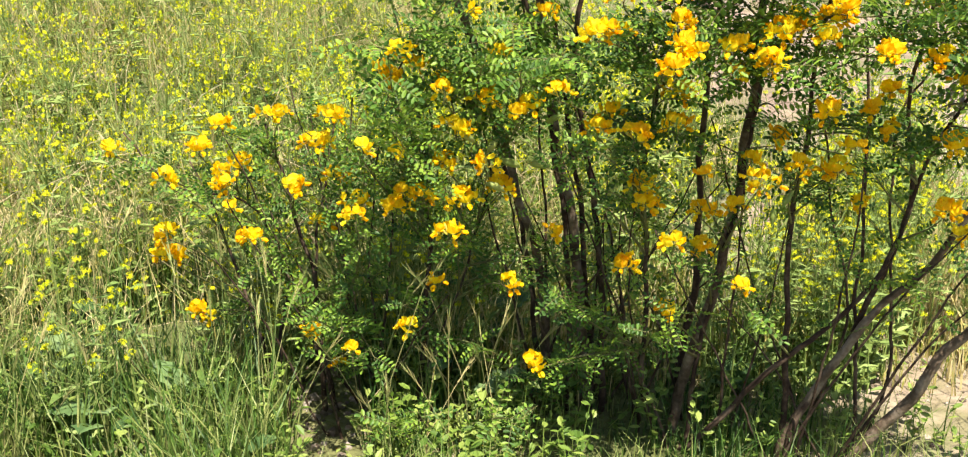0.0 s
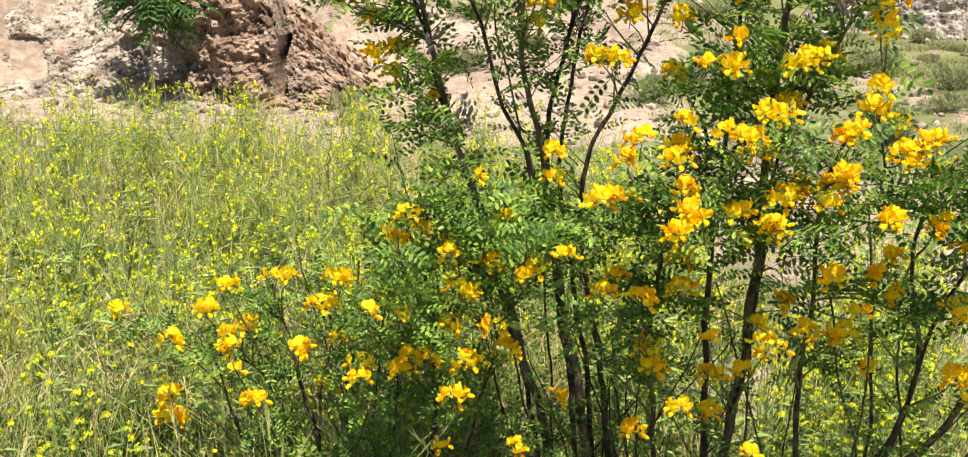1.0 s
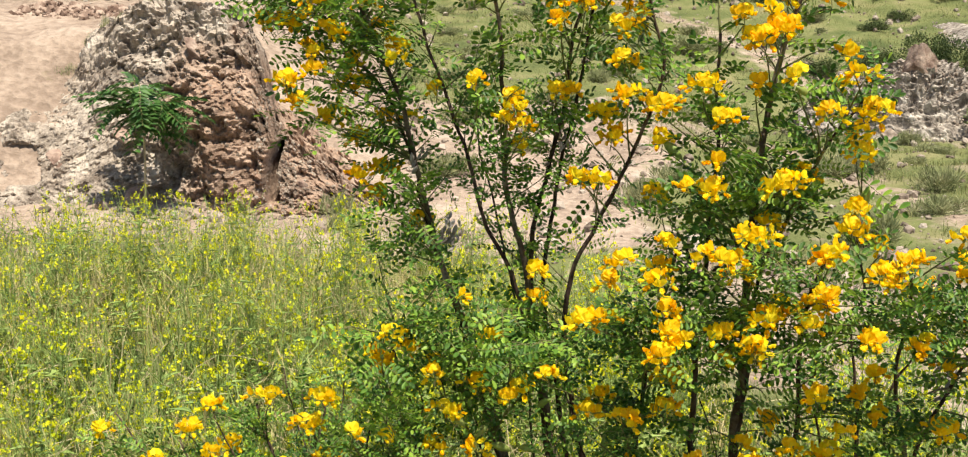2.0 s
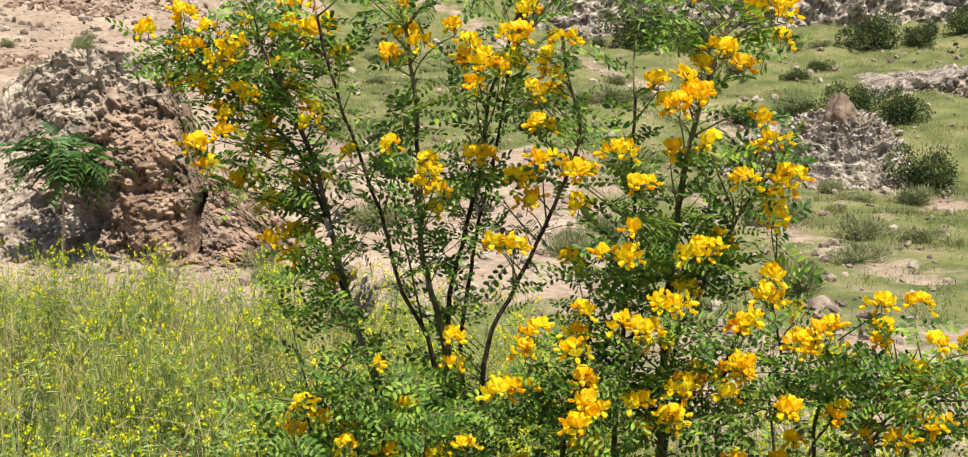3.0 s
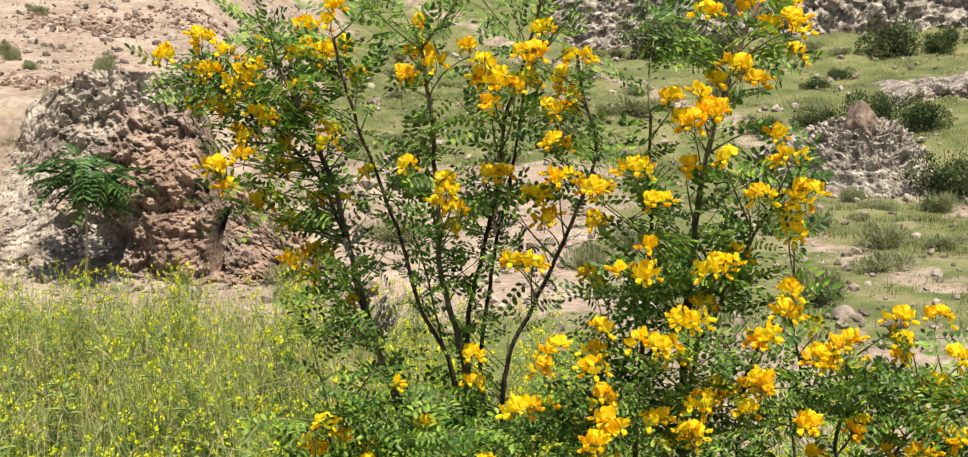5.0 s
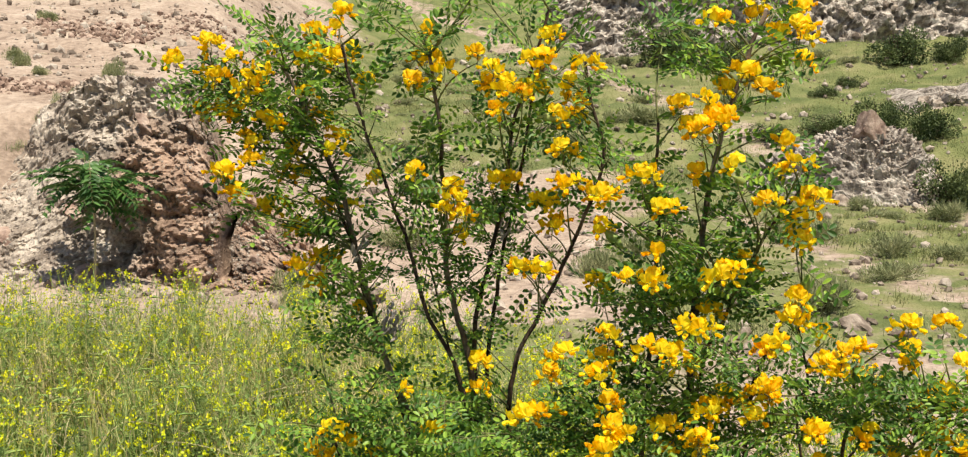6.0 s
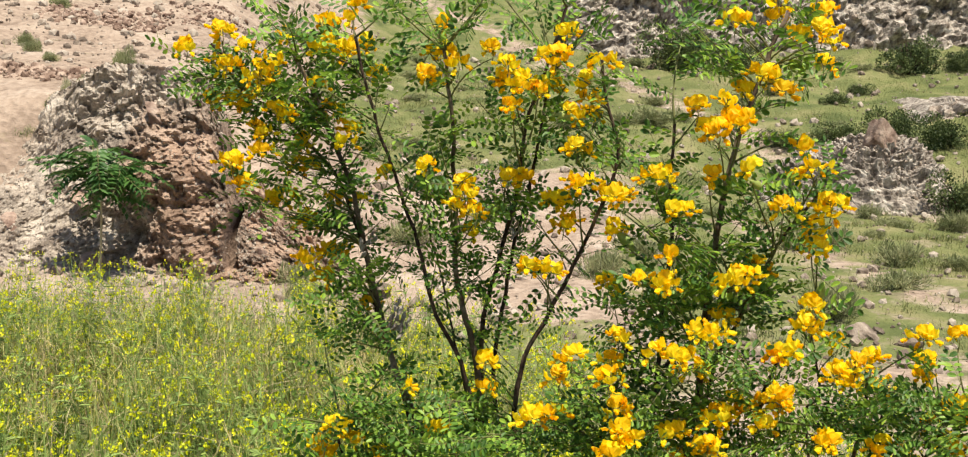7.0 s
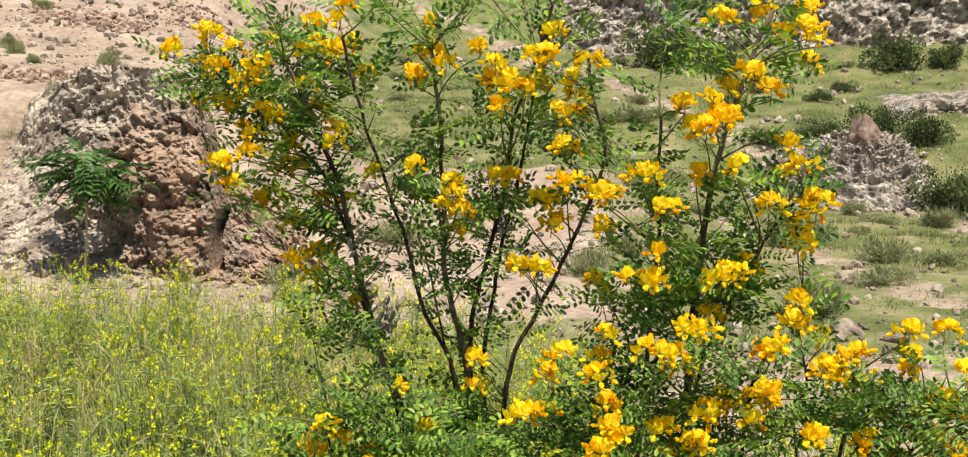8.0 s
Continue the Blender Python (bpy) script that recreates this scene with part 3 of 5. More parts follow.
# ---- grass ----
def blades(spots, tall, wide, rng, lean=0.35):
    """Tapered, bent blades of grass at the spots, three levels each."""
    n = len(spots)
    base = np.array(spots)
    a = rng.uniform(0, 2 * math.pi, n)
    b = a + rng.uniform(-0.9, 0.9, n)
    clump = np.array([noise.noise(Vector((p[0] * 1.9, p[1] * 1.9, 21))) for p in spots])
    h = tall * rng.uniform(0.45, 1.15, n) * (1 + 1.0 * clump) * (1 - 0.22 * smooth(5.6, 7.2, base[:, 1]) * (base[:, 1] < 7.7))
    w = wide * rng.uniform(0.6, 1.3, n)
    bend = lean * rng.uniform(0.1, 1.2, n) * h
    side = np.stack([np.cos(a + math.pi / 2), np.sin(a + math.pi / 2), np.zeros(n)], 1)
    ahead = np.stack([np.cos(b), np.sin(b), np.zeros(n)], 1)
    up = np.array([0, 0, 1.0])
    V = np.empty((n, 5, 3))
    V[:, 0], V[:, 1] = base - side * w[:, None], base + side * w[:, None]
    mid = base + up * (0.55 * h)[:, None] + ahead * (0.25 * bend)[:, None]
    V[:, 2], V[:, 3] = mid + side * (0.75 * w)[:, None], mid - side * (0.75 * w)[:, None]
    V[:, 4] = base + up * (h * (1 - 0.25 * (bend / h) ** 2))[:, None] + ahead * bend[:, None]
    o = np.arange(n) * 5
    quads = np.stack([o, o + 1, o + 2, o + 3], 1).tolist()
    tris = np.stack([o + 3, o + 2, o + 4], 1).tolist()
    return V.reshape(-1, 3), quads + tris


def bare(x, y):
    """Bare gaps in the meadow, 0 to 1."""
    a = math.exp(-((x + 0.147 * y) / 0.10) ** 4) * (1 if 2.15 < y < 2.95 else 0)
    b = (0.62 + 0.5 * noise.noise(Vector((x * 3, y * 3, 8)))) * math.exp(-((x - 1.12 - 0.10 * math.sin(y * 3)) / 0.36) ** 2) * (1 if 2.2 < y < 4.6 else 0)
    return max(a, b)


def edge_y(x):
    """Where the meadow ends."""
    return 7.3 + 0.35 * noise.noise(Vector((x * 1.2, 0, 9))) if x < -0.6 else 7.3 - 2.9 * float(smooth(-0.6, 1.6, np.array(x)))


def meadow_spots(n, y0, y1, u0, u1, rng, keep=0.0, power=1.0):
    out = []
    while len(out) < n:
        y = y0 + (y1 - y0) * rng.random() ** power
        x = rng.uniform(u0, u1) * max(y, 1.6)
        if y > edge_y(x) or rng.random() < bare(x, y) * 1.15 - keep:
            continue
        if 0.6 + 1.2 * noise.noise(Vector((x * 1.7, y * 1.7, 2))) + 0.4 * noise.noise(Vector((x * 5, y * 5, 4))) < rng.random():
            continue
        out.append((x, y, ground_z(x, y) - 0.01))
    return out


def build_grass():
    rng = random.Random(41)
    nrng = np.random.default_rng(5)

    def stuff(name, label, parts_, mats, category="grass"):
        h = Heap()
        for i, (v, f) in enumerate(parts_):
            h.add(v, f, i if len(mats) > 1 else 0)
        tagged(new(name, h.mesh(name, mats)), label, category, kind="stuff")

    near = meadow_spots(10000, 1.75, 3.4, -0.50, 0.0, rng)
    near = [p for p in near if not (p[0] > -0.62 and p[1] > 2.3 and rng.random() < 0.6)]
    under = meadow_spots(2600, 1.95, 3.0, -0.05, 0.52, rng)
    stuff("near_grass", "thick fresh green meadow grass round the shrubs", [blades(near, 0.27, 0.0026, nrng, 0.6), blades(under, 0.14, 0.0018, nrng, 0.8)],
          [M_GRASS_NEAR, M_GRASS_NEAR])
    far = meadow_spots(19000, 2.7, 7.9, -0.52, 0.12, rng, 0, 0.85)
    far2 = meadow_spots(7500, 2.8, 5.2, 0.0, 0.55, rng, 0.55)
    stuff("meadow_grass", "tall yellowing meadow grass drying to straw", [blades(far, 0.36, 0.0020, nrng, 0.75), blades(far2, 0.24, 0.0024, nrng, 0.5)], [M_GRASS, M_GRASS])
    # thinner grass on either side and behind
    sides = []
    while len(sides) < 9000:
        x, y = rng.uniform(-7.0, 3.2), rng.uniform(-1.5, 7.2)
        if (abs(x) < 0.5 * y and y > 1.7) or math.hypot(x, y) < 0.8 or y > edge_y(x) or rng.random() < 0.5 - 0.9 * noise.noise(Vector((x * 1.7, y * 1.7, 2))):
            continue
        sides.append((x, y, ground_z(x, y) - 0.01))
    stuff("side_grass", "dry meadow grass thinning out on either side", [blades(sides, 0.30, 0.0036, nrng, 0.8)], [M_GRASS])
    # ears of wild barley and oats
    heap = Heap()
    er = random.Random(43)
    for x, y, z in meadow_spots(950, 2.3, 6.8, -0.5, 0.02, rng):
        h = er.uniform(0.22, 0.50)
        d = Vector((er.uniform(-1, 1), er.uniform(-1, 1), 0)) * 0.12
        tip = Vector((x, y, z + h)) + d
        root = Vector((x, y, z))
        v, f = tube([root, root.lerp(tip, 0.55) - d * 0.2, tip], [0.0011, 0.0009, 0.0007], 3)
        heap.add(v, f)
        ahead = (d + Vector((0, 0, 0.16))).normalized()
        for k in range(11):
            a = (ahead + rnd_dir(er) * 0.22).normalized()
            s = tip + ahead * (0.006 * k)
            w = Vector((er.uniform(-1, 1), er.uniform(-1, 1), 0)).normalized() * 0.0016
            heap.add([s - w, s + w, s + a * er.uniform(0.035, 0.06)], [(0, 1, 2)])
    tagged(new("wild_barley", heap.mesh("wild_barley", [M_EAR])), "pale bristly ears of wild barley above the grass", "grass", kind="stuff")
    # small leafy herbs between the grass
    heap = Heap()
    for x, y, z in meadow_spots(4600, 1.95, 7.6, -0.5, 0.10, rng) + meadow_spots(380, 2.45, 4.4, 0.0, 0.55, rng, 0.5):
        h = er.uniform(0.06, 0.24) * (1.0 if y < 3 else 1.5)
        tip = Vector((x + er.uniform(-.06, .06), y + er.uniform(-.06, .06), z + h))
        root = Vector((x, y, z))
        heap.add(*tube([root, tip], [0.0014, 0.0007], 3))
        for k in range(er.randint(8, 16)):
            t = er.uniform(0.2, 1.05)
            a = er.uniform(0, 6.28)
            m = axes(root.lerp(tip, t), (math.cos(a), math.sin(a), er.uniform(-0.1, 0.7)), (er.uniform(-.6, .6), er.uniform(-.6, .6), 1), er.uniform(0.014, 0.034))
            heap.add_heap((np.array([(0, 0, 0), (0.35, 0.22, 0.04), (0.75, 0.2, 0.03), (1, 0, -0.05), (0.75, -0.2, 0.03), (0.35, -0.22, 0.04)]), [(0, 1, 2, 3), (0, 3, 4, 5)], [0, 0]), m)
    tagged(new("herbs", heap.mesh("herbs", [M_HERB])), "small leafy green herbs filling the grass", "herb", kind="stuff")
    # bent dry stalks
    heap = Heap()
    for i in range(1500):
        x, y, z = meadow_spots(1, 3.1, 7.4, -0.48, 0.35, rng, 0.6)[0]
        d = Vector((er.uniform(-1, 1), er.uniform(-1, 1), 0)) * er.uniform(0.1, 0.4)
        a = Vector((x, y, z))
        b = a + d + Vector((0, 0, er.uniform(0.1, 0.5)))
        c = b + d * 0.8 - Vector((0, 0, er.uniform(0, 0.12)))
        line = spline([a, a.lerp(b, 0.6) + Vector((0, 0, 0.05)), b, c], 0.08)
        heap.add(*tube(line, [0.0010] * len(line), 3))
    tagged(new("dry_stalks", heap.mesh("dry_stalks", [M_STRAW])), "bleached bent straw stalks lying through the meadow", "grass", kind="stuff")
    # thin tussocks on the slopes
    heap_v, heap_f = [], []
    pts = []
    while len(pts) < 60000:
        y = 7.8 + 24 * rng.random() ** 1.2
        x = rng.uniform(-0.47, 0.47) * y
        c = cover_at(x, y)
        if y < 11.5 and rng.random() < 0.55:
            continue
        if rng.random() > c * (0.05 + 2.2 * max(0.0, 0.12 + noise.noise(Vector((x * 0.8, y * 0.8, 7))) + 0.5 * noise.noise(Vector((x * 2.3, y * 2.3, 3))))) + 0.006:
            continue
        z = ground_z(x, y)
        for k in range(7):
            r = 0.07 + 0.006 * y
            pts.append((x + rng.uniform(-r, r), y + rng.uniform(-r, r), z - 0.015))
    pts = np.array(pts)
    v, f = blades(pts, 0.095, 0.0030, nrng, 1.3)
    stuff("hill_grass", "thin pale green grass on the stony slopes", [(v, f)], [M_TUFT])


build_grass()


# ---- mustard and weeds ----
def head_mesh(seed, count=9):
    """A small domed head of four-petalled yellow flowers, with buds."""
    rng = random.Random(seed)
    h = Heap()
    for i in range(count):
        d = rnd_dir(rng)
        d.z = abs(d.z) * 0.8 + 0.15
        d.normalize()
        c = d * rng.uniform(0.005, 0.0115)
        m = axes(c, rnd_dir(rng).cross(d), d, 1)
        for k in range(4):
            a = k * math.pi / 2 + 0.3
            p = [(0, 0, 0), (0.0034 * math.cos(a - 0.5), 0.0034 * math.sin(a - 0.5), 0.001), (0.0052 * math.cos(a), 0.0052 * math.sin(a), 0.0002),
                 (0.0034 * math.cos(a + 0.5), 0.0034 * math.sin(a + 0.5), 0.001)]
            h.add_heap((np.array(p), [(0, 1, 2, 3)], [0]), m)
        h.add(*tube([Vector((0, 0, -0.008)), c], [0.0006, 0.0004], 3), 1)
    return h


def far_head(seed):
    """The same head with each flower as a folded pair of petals."""
    rng = random.Random(seed)
    h = Heap()
    for i in range(9):
        d = rnd_dir(rng)
        d.z = d.z * 1.1 - 0.1
        m = axes(d * rng.uniform(0.004, 0.021), rnd_dir(rng).cross(d), d, 0.0040)
        h.add_heap((np.array([(-1, -0.9, 0.2), (1, -0.8, 0.1), (0.9, 0, -0.1), (-0.9, 0, -0.1), (1, 0.9, 0.2), (-1, 0.8, 0.15)]), [(0, 1, 2, 3), (3, 2, 4, 5)], [0, 0]), m)
    return h.arrays()


FAR_HEADS = [far_head(440 + i) for i in range(5)]
HEADS = [head_mesh(400 + i) for i in range(4)]
HEAD_MESH = [h.mesh("flower_head", [M_MUSTARD, M_MUST_STEM]) for h in HEADS]
HEAD_ARR = [h.arrays() for h in HEADS]


def mustard_plan(seed):
    rng = random.Random(seed)
    h = Heap()
    tips = []
    top = Vector((rng.uniform(-0.06, 0.06), rng.uniform(-0.06, 0.06), rng.uniform(0.5, 0.62)))
    main = spline([Vector((0, 0, -0.02)), top * 0.5 + Vector((rng.uniform(-0.02, 0.02), 0.01, 0)), top], 0.08)
    h.add(*tube(main, np.linspace(0.0028, 0.0010, len(main)), 4))
    tips.append(top)
    for i in range(rng.randint(8, 12)):
        k = rng.uniform(0.3, 0.92)
        s = top * k
        a = rng.uniform(0, 6.28)
        out = rng.uniform(0.05, 0.17) * (1.2 - k * 0.5)
        tip = s + Vector((math.cos(a) * out, math.sin(a) * out, rng.uniform(0.08, 0.20)))
        tip.z = min(tip.z, 0.64)
        br = [s, s.lerp(tip, 0.5) + Vector((math.cos(a), math.sin(a), 0)) * 0.02, tip]
        h.add(*tube(br, [0.0014, 0.0011, 0.0008], 3))
        tips.append(tip)
        if rng.random() < 0.7:
            m = axes(s, (math.cos(a), math.sin(a), 0.2), (0, 0, 1), rng.uniform(0.04, 0.09))
            h.add_heap((np.array([(0, 0, 0), (0.4, 0.16, 0.05), (1, 0, -0.1), (0.45, -0.16, 0.05)]), [(0, 1, 2, 3)], [0]), m)
    for i in range(6):
        a = rng.uniform(0, 6.28)
        m = axes((0, 0, rng.uniform(0.01, 0.14)), (math.cos(a), math.sin(a), 0.4), (0, 0, 1), rng.uniform(0.04, 0.08))
        h.add_heap((np.array([(0, 0, 0), (0.3, 0.14, 0.05), (0.7, 0.2, 0.05), (1, 0, -0.12), (0.7, -0.2, 0.05), (0.3, -0.14, 0.05)]),
                    [(0, 1, 2), (0, 2, 3), (0, 3, 4), (0, 4, 5)], [0] * 4), m)
    return h, tips


def build_mustard():
    rng = random.Random(51)
    plans = [mustard_plan(500 + i) for i in range(6)]
    stems = [p[0].mesh("stem", [M_MUST_STEM]) for p in plans]
    arrs = [p[0].arrays() for p in plans]
    proto = []
    for (h, tips), st in zip(plans, stems):
        proto.append((st, tips))
    spots = meadow_spots(2200, 2.15, 7.9, -0.5, 0.12, rng, 0, 0.8) + meadow_spots(850, 2.6, 4.9, 0.08, 0.58, rng, 0.8)
    spots = [s for s in spots if not (s[1] < 2.75 and -0.75 < s[0]) and noise.noise(Vector((s[0] * 1.5, s[1] * 1.5, 11))) + 0.7 * noise.noise(Vector((s[0] * 4, s[1] * 4, 5))) > rng.uniform(-0.25, 0.3)]
    spots.sort(key=lambda s: s[1])
    rest = Heap()
    for i, (x, y, z) in enumerate(spots):
        k = rng.randrange(6)
        size = rng.uniform(0.55, 1.15) * (1 - 0.2 * float(smooth(5.6, 7.2, np.array(y))))
        m = Matrix.Translation((x, y, z)) @ Matrix.Rotation(rng.uniform(0, 6.28), 4, "Z") @ Matrix.Diagonal((size, size, size, 1))
        st, tips = proto[k]
        if i < 100:
            root = thing("mustard_plant", (x, y, z), "wild mustard plant with small bright yellow flower heads", "wildflower", "mustard in the meadow")
            root.matrix_basis = m
            part("stem", st, root)
            for j, t in enumerate(tips):
                part("flower_head", HEAD_MESH[j % 4], root, Matrix.Translation(t))
        else:
            rest.add_heap((arrs[k][0], arrs[k][1], [1] * len(arrs[k][2])), m)
            for j, t in enumerate(tips):
                if rng.random() < 0.22:
                    continue
                g = rng.uniform(0.5, 1.15)
                rest.add_heap(HEAD_ARR[(i + j) % 4] if y < 3.3 else FAR_HEADS[(i + j) % 5], m @ Matrix.Translation(t) @ Matrix.Diagonal((g, g, g * rng.uniform(0.8, 1.5), 1)))
    tagged(new("mustard", rest.mesh("mustard", [M_MUSTARD, M_MUST_STEM])), "wild mustard in yellow flower all over the dry meadow", "wildflower", kind="stuff")


build_mustard()


def weed_leaf_mesh(seed):
    """A broad lobed leaf with a folded midrib."""
    rng = random.Random(seed)
    n = 7
    V, F = [], []
    for i in range(n):
        t = i / (n - 1)
        w = 0.34 * math.sin(math.pi * min(1, 0.12 + t * 0.88)) ** 0.7 * (1 + 0.22 * (-1) ** i) + 0.01
        z = 0.25 * t - 0.45 * t * t
        V += [(t, -w, z + 0.10 * w), (t, -w * 0.5, z + 0.05 * rng.uniform(0.5, 1.5)), (t, 0, z), (t, w * 0.5, z + 0.05 * rng.uniform(0.5, 1.5)), (t, w, z + 0.10 * w)]
    for i in range(n - 1):
        for j in range(4):
            F.append((i * 5 + j, (i + 1) * 5 + j, (i + 1) * 5 + j + 1, i * 5 + j + 1))
    return mesh_from("leaf", V, F, [M_WEED], None, True)


def build_weeds():
    rng = random.Random(61)
    kinds = [weed_leaf_mesh(600 + i) for i in range(4)]
    for x, y, s in ((-1.02, 2.72, 0.17), (-0.88, 2.45, 0.15), (-0.72, 2.55, 0.13), (-0.60, 2.85, 0.12), (-1.15, 3.0, 0.17), (-0.15, 2.62, 0.10), (0.02, 2.6, 0.10), (0.18, 2.9, 0.10),
                    (0.05, 2.95, 0.12), (0.32, 2.85, 0.09), (0.52, 2.9, 0.10), (0.62, 2.75, 0.08), (-0.52, 2.25, 0.10), (-0.9, 3.4, 0.15), (-0.3, 2.95, 0.12)):
        root = thing("weed", (x, y, ground_z(x, y)), "leafy grey-green weed growing among the grass", "weed", "weeds in the grass")
        for k in range(rng.randint(7, 11)):
            a = rng.uniform(0, 6.28)
            z = rng.uniform(0.02, 0.16)
            part("leaf", kinds[k % 4], root, axes((0.02 * math.cos(a), 0.02 * math.sin(a), z), (math.cos(a), math.sin(a), rng.uniform(0.1, 0.9)), (0, 0, 1), s * rng.uniform(0.35, 0.75)))
        st = tube([Vector((0, 0, -0.02)), Vector((0.01, 0, 0.18))], [0.004, 0.002], 5)
        h = Heap()
        h.add(*st)
        part("stalk", h.mesh("stalk", [M_MUST_STEM]), root)


build_weeds()


# ---- the senna shrubs ----
SHRUBS, STEMS = {}, []
for key, place, words in (("centre", (0.23, 2.72, 0.0), "tall bladder senna shrub with fanned dark stems and orange-yellow flowers"),
                          ("right", (0.45, 2.57, 0.0), "bladder senna shrub with two thick brown stems in yellow flower"),
                          ("arching", (0.74, 2.47, 0.0), "sprawling bladder senna shrub with arching woody branches and flowers"),
                          ("left", (-0.36, 2.68, 0.0), "low leafy bladder senna shrub with thin stems over the grass")):
    SHRUBS[key] = thing("senna_shrub", place, words, "shrub", "flowering senna shrubs")
LEAF_SPOTS = {k: [] for k in SHRUBS}
TWIGS = {k: Heap() for k in SHRUBS}
srng = random.Random(71)
CLUSTERS = []


def add_stem(key, r0, r1, ctrl):
    """One woody stem from its base to its tip."""
    pts = spline(ctrl, 0.022)
    base = Vector(SHRUBS[key].location)
    pts = [p + Vector((0.010 * noise.noise(p * 7) + 0.004 * noise.noise(p * 23), 0.010 * noise.noise(p * 7 + Vector((5, 5, 5))), 0)) for p in pts]
    n = len(pts)
    rad = [(r0 + (r1 - r0) * (i / (n - 1)) ** 0.95) * (1 + 0.10 * noise.noise(pts[i] * 30)) for i in range(n)]
    h = Heap()
    h.add(*tube([p - base for p in pts], rad, 9))
    part("stem", h.mesh("stem", [M_BARK_OLD if r0 > 0.0121 else M_BARK], True), SHRUBS[key])
    STEMS.append((key, np.array(pts), rad))
    # leaves straight on the younger wood
    for i in range(n):
        if pts[i].z > (0.62 if r0 > 0.005 else 0.4) and i > n * 0.42 and srng.random() < (0.5 if pts[i].z < 1.25 else 0.9):
            side = rnd_dir(srng)
            side.z = abs(side.z) * 0.4
            LEAF_SPOTS[key].append((pts[i], side, srng.uniform(0.6, 0.95)))
    # short leafy sprigs up the stem
    if r0 < 0.004:
        return
    for i in range(3, n - 1):
        if pts[i].z > 0.85 and srng.random() < 0.24 * min(1.0, (pts[i].z - 0.8) * 2):
            a = srng.uniform(0, 6.28)
            d = Vector((math.cos(a), math.sin(a), srng.uniform(0.5, 1.3))).normalized()
            reach = srng.uniform(0.05, 0.15)
            steps = max(3, int(reach / 0.017))
            line = [pts[i] + d * reach * k / steps + Vector((0, 0, 0.12 * reach * (k / steps) ** 2)) for k in range(steps + 1)]
            TWIGS[key].add(*tube([p - base for p in line], np.linspace(0.0018, 0.0009, steps + 1), 4))
            for k in range(1, steps + 1):
                s = d.cross(rnd_dir(srng)).normalized()
                LEAF_SPOTS[key].append((line[k], (s + d * 0.4).normalized(), srng.uniform(0.6, 1.0)))


def nearest(place):
    best = None
    for key, pts, rad in STEMS:
        d = np.linalg.norm(pts - np.array(place), axis=1) + np.where(pts[:, 2] > place[2] - 0.02, 0.25, 0) + np.where(pts[:, 2] < 0.25, 0.3, 0)
        flat = np.hypot(pts[:, 0] - place[0], pts[:, 1] - place[1])
        d = d + 0.7 * np.maximum(0, 0.9 * flat - (place[2] - pts[:, 2]))
        i = int(np.argmin(d))
        if best is None or d[i] < best[0]:
            best = (d[i], key, Vector(pts[i]))
    return best[1], best[2]


def add_twig(tip, leaves=True, thick=0.0022):
    """A leafy twig from the nearest stem to the tip."""
    tip = Vector(tip)
    key, start = nearest(tip)
    base = Vector(SHRUBS[key].location)
    span = (tip - start).length
    c = start.lerp(tip, 0.5) + Vector((srng.uniform(-.15, .15), srng.uniform(-.15, .15), srng.uniform(-0.02, 0.16))) * span
    n = max(5, int(span / 0.017))
    pts = [start * (1 - t) ** 2 + c * 2 * t * (1 - t) + tip * t * t for t in np.linspace(0, 1, n)]
    TWIGS[key].add(*tube([p - base for p in pts], np.linspace(thick + 0.004 * min(span, 0.5), 0.0011, n), 5))
    if leaves:
        side = 1
        reach = max(0.0, span - 0.24)
        for i in range(1, n):
            if (pts[i] - start).length < reach * 0.9 or srng.random() < 0.08:
                continue
            d = (pts[i] - pts[i - 1]).normalized()
            s = d.cross(Vector((0, 0, 1)) + rnd_dir(srng) * 0.5).normalized() * side
            side = -side
            LEAF_SPOTS[key].append((pts[i], (d * 0.45 + s + Vector((0, 0, srng.uniform(-0.15, 0.35)))).normalized(), srng.uniform(0.7, 1.1)))
        LEAF_SPOTS[key].append((tip, (pts[-1] - pts[-2]).normalized(), srng.uniform(0.7, 1.05)))
    return key, pts


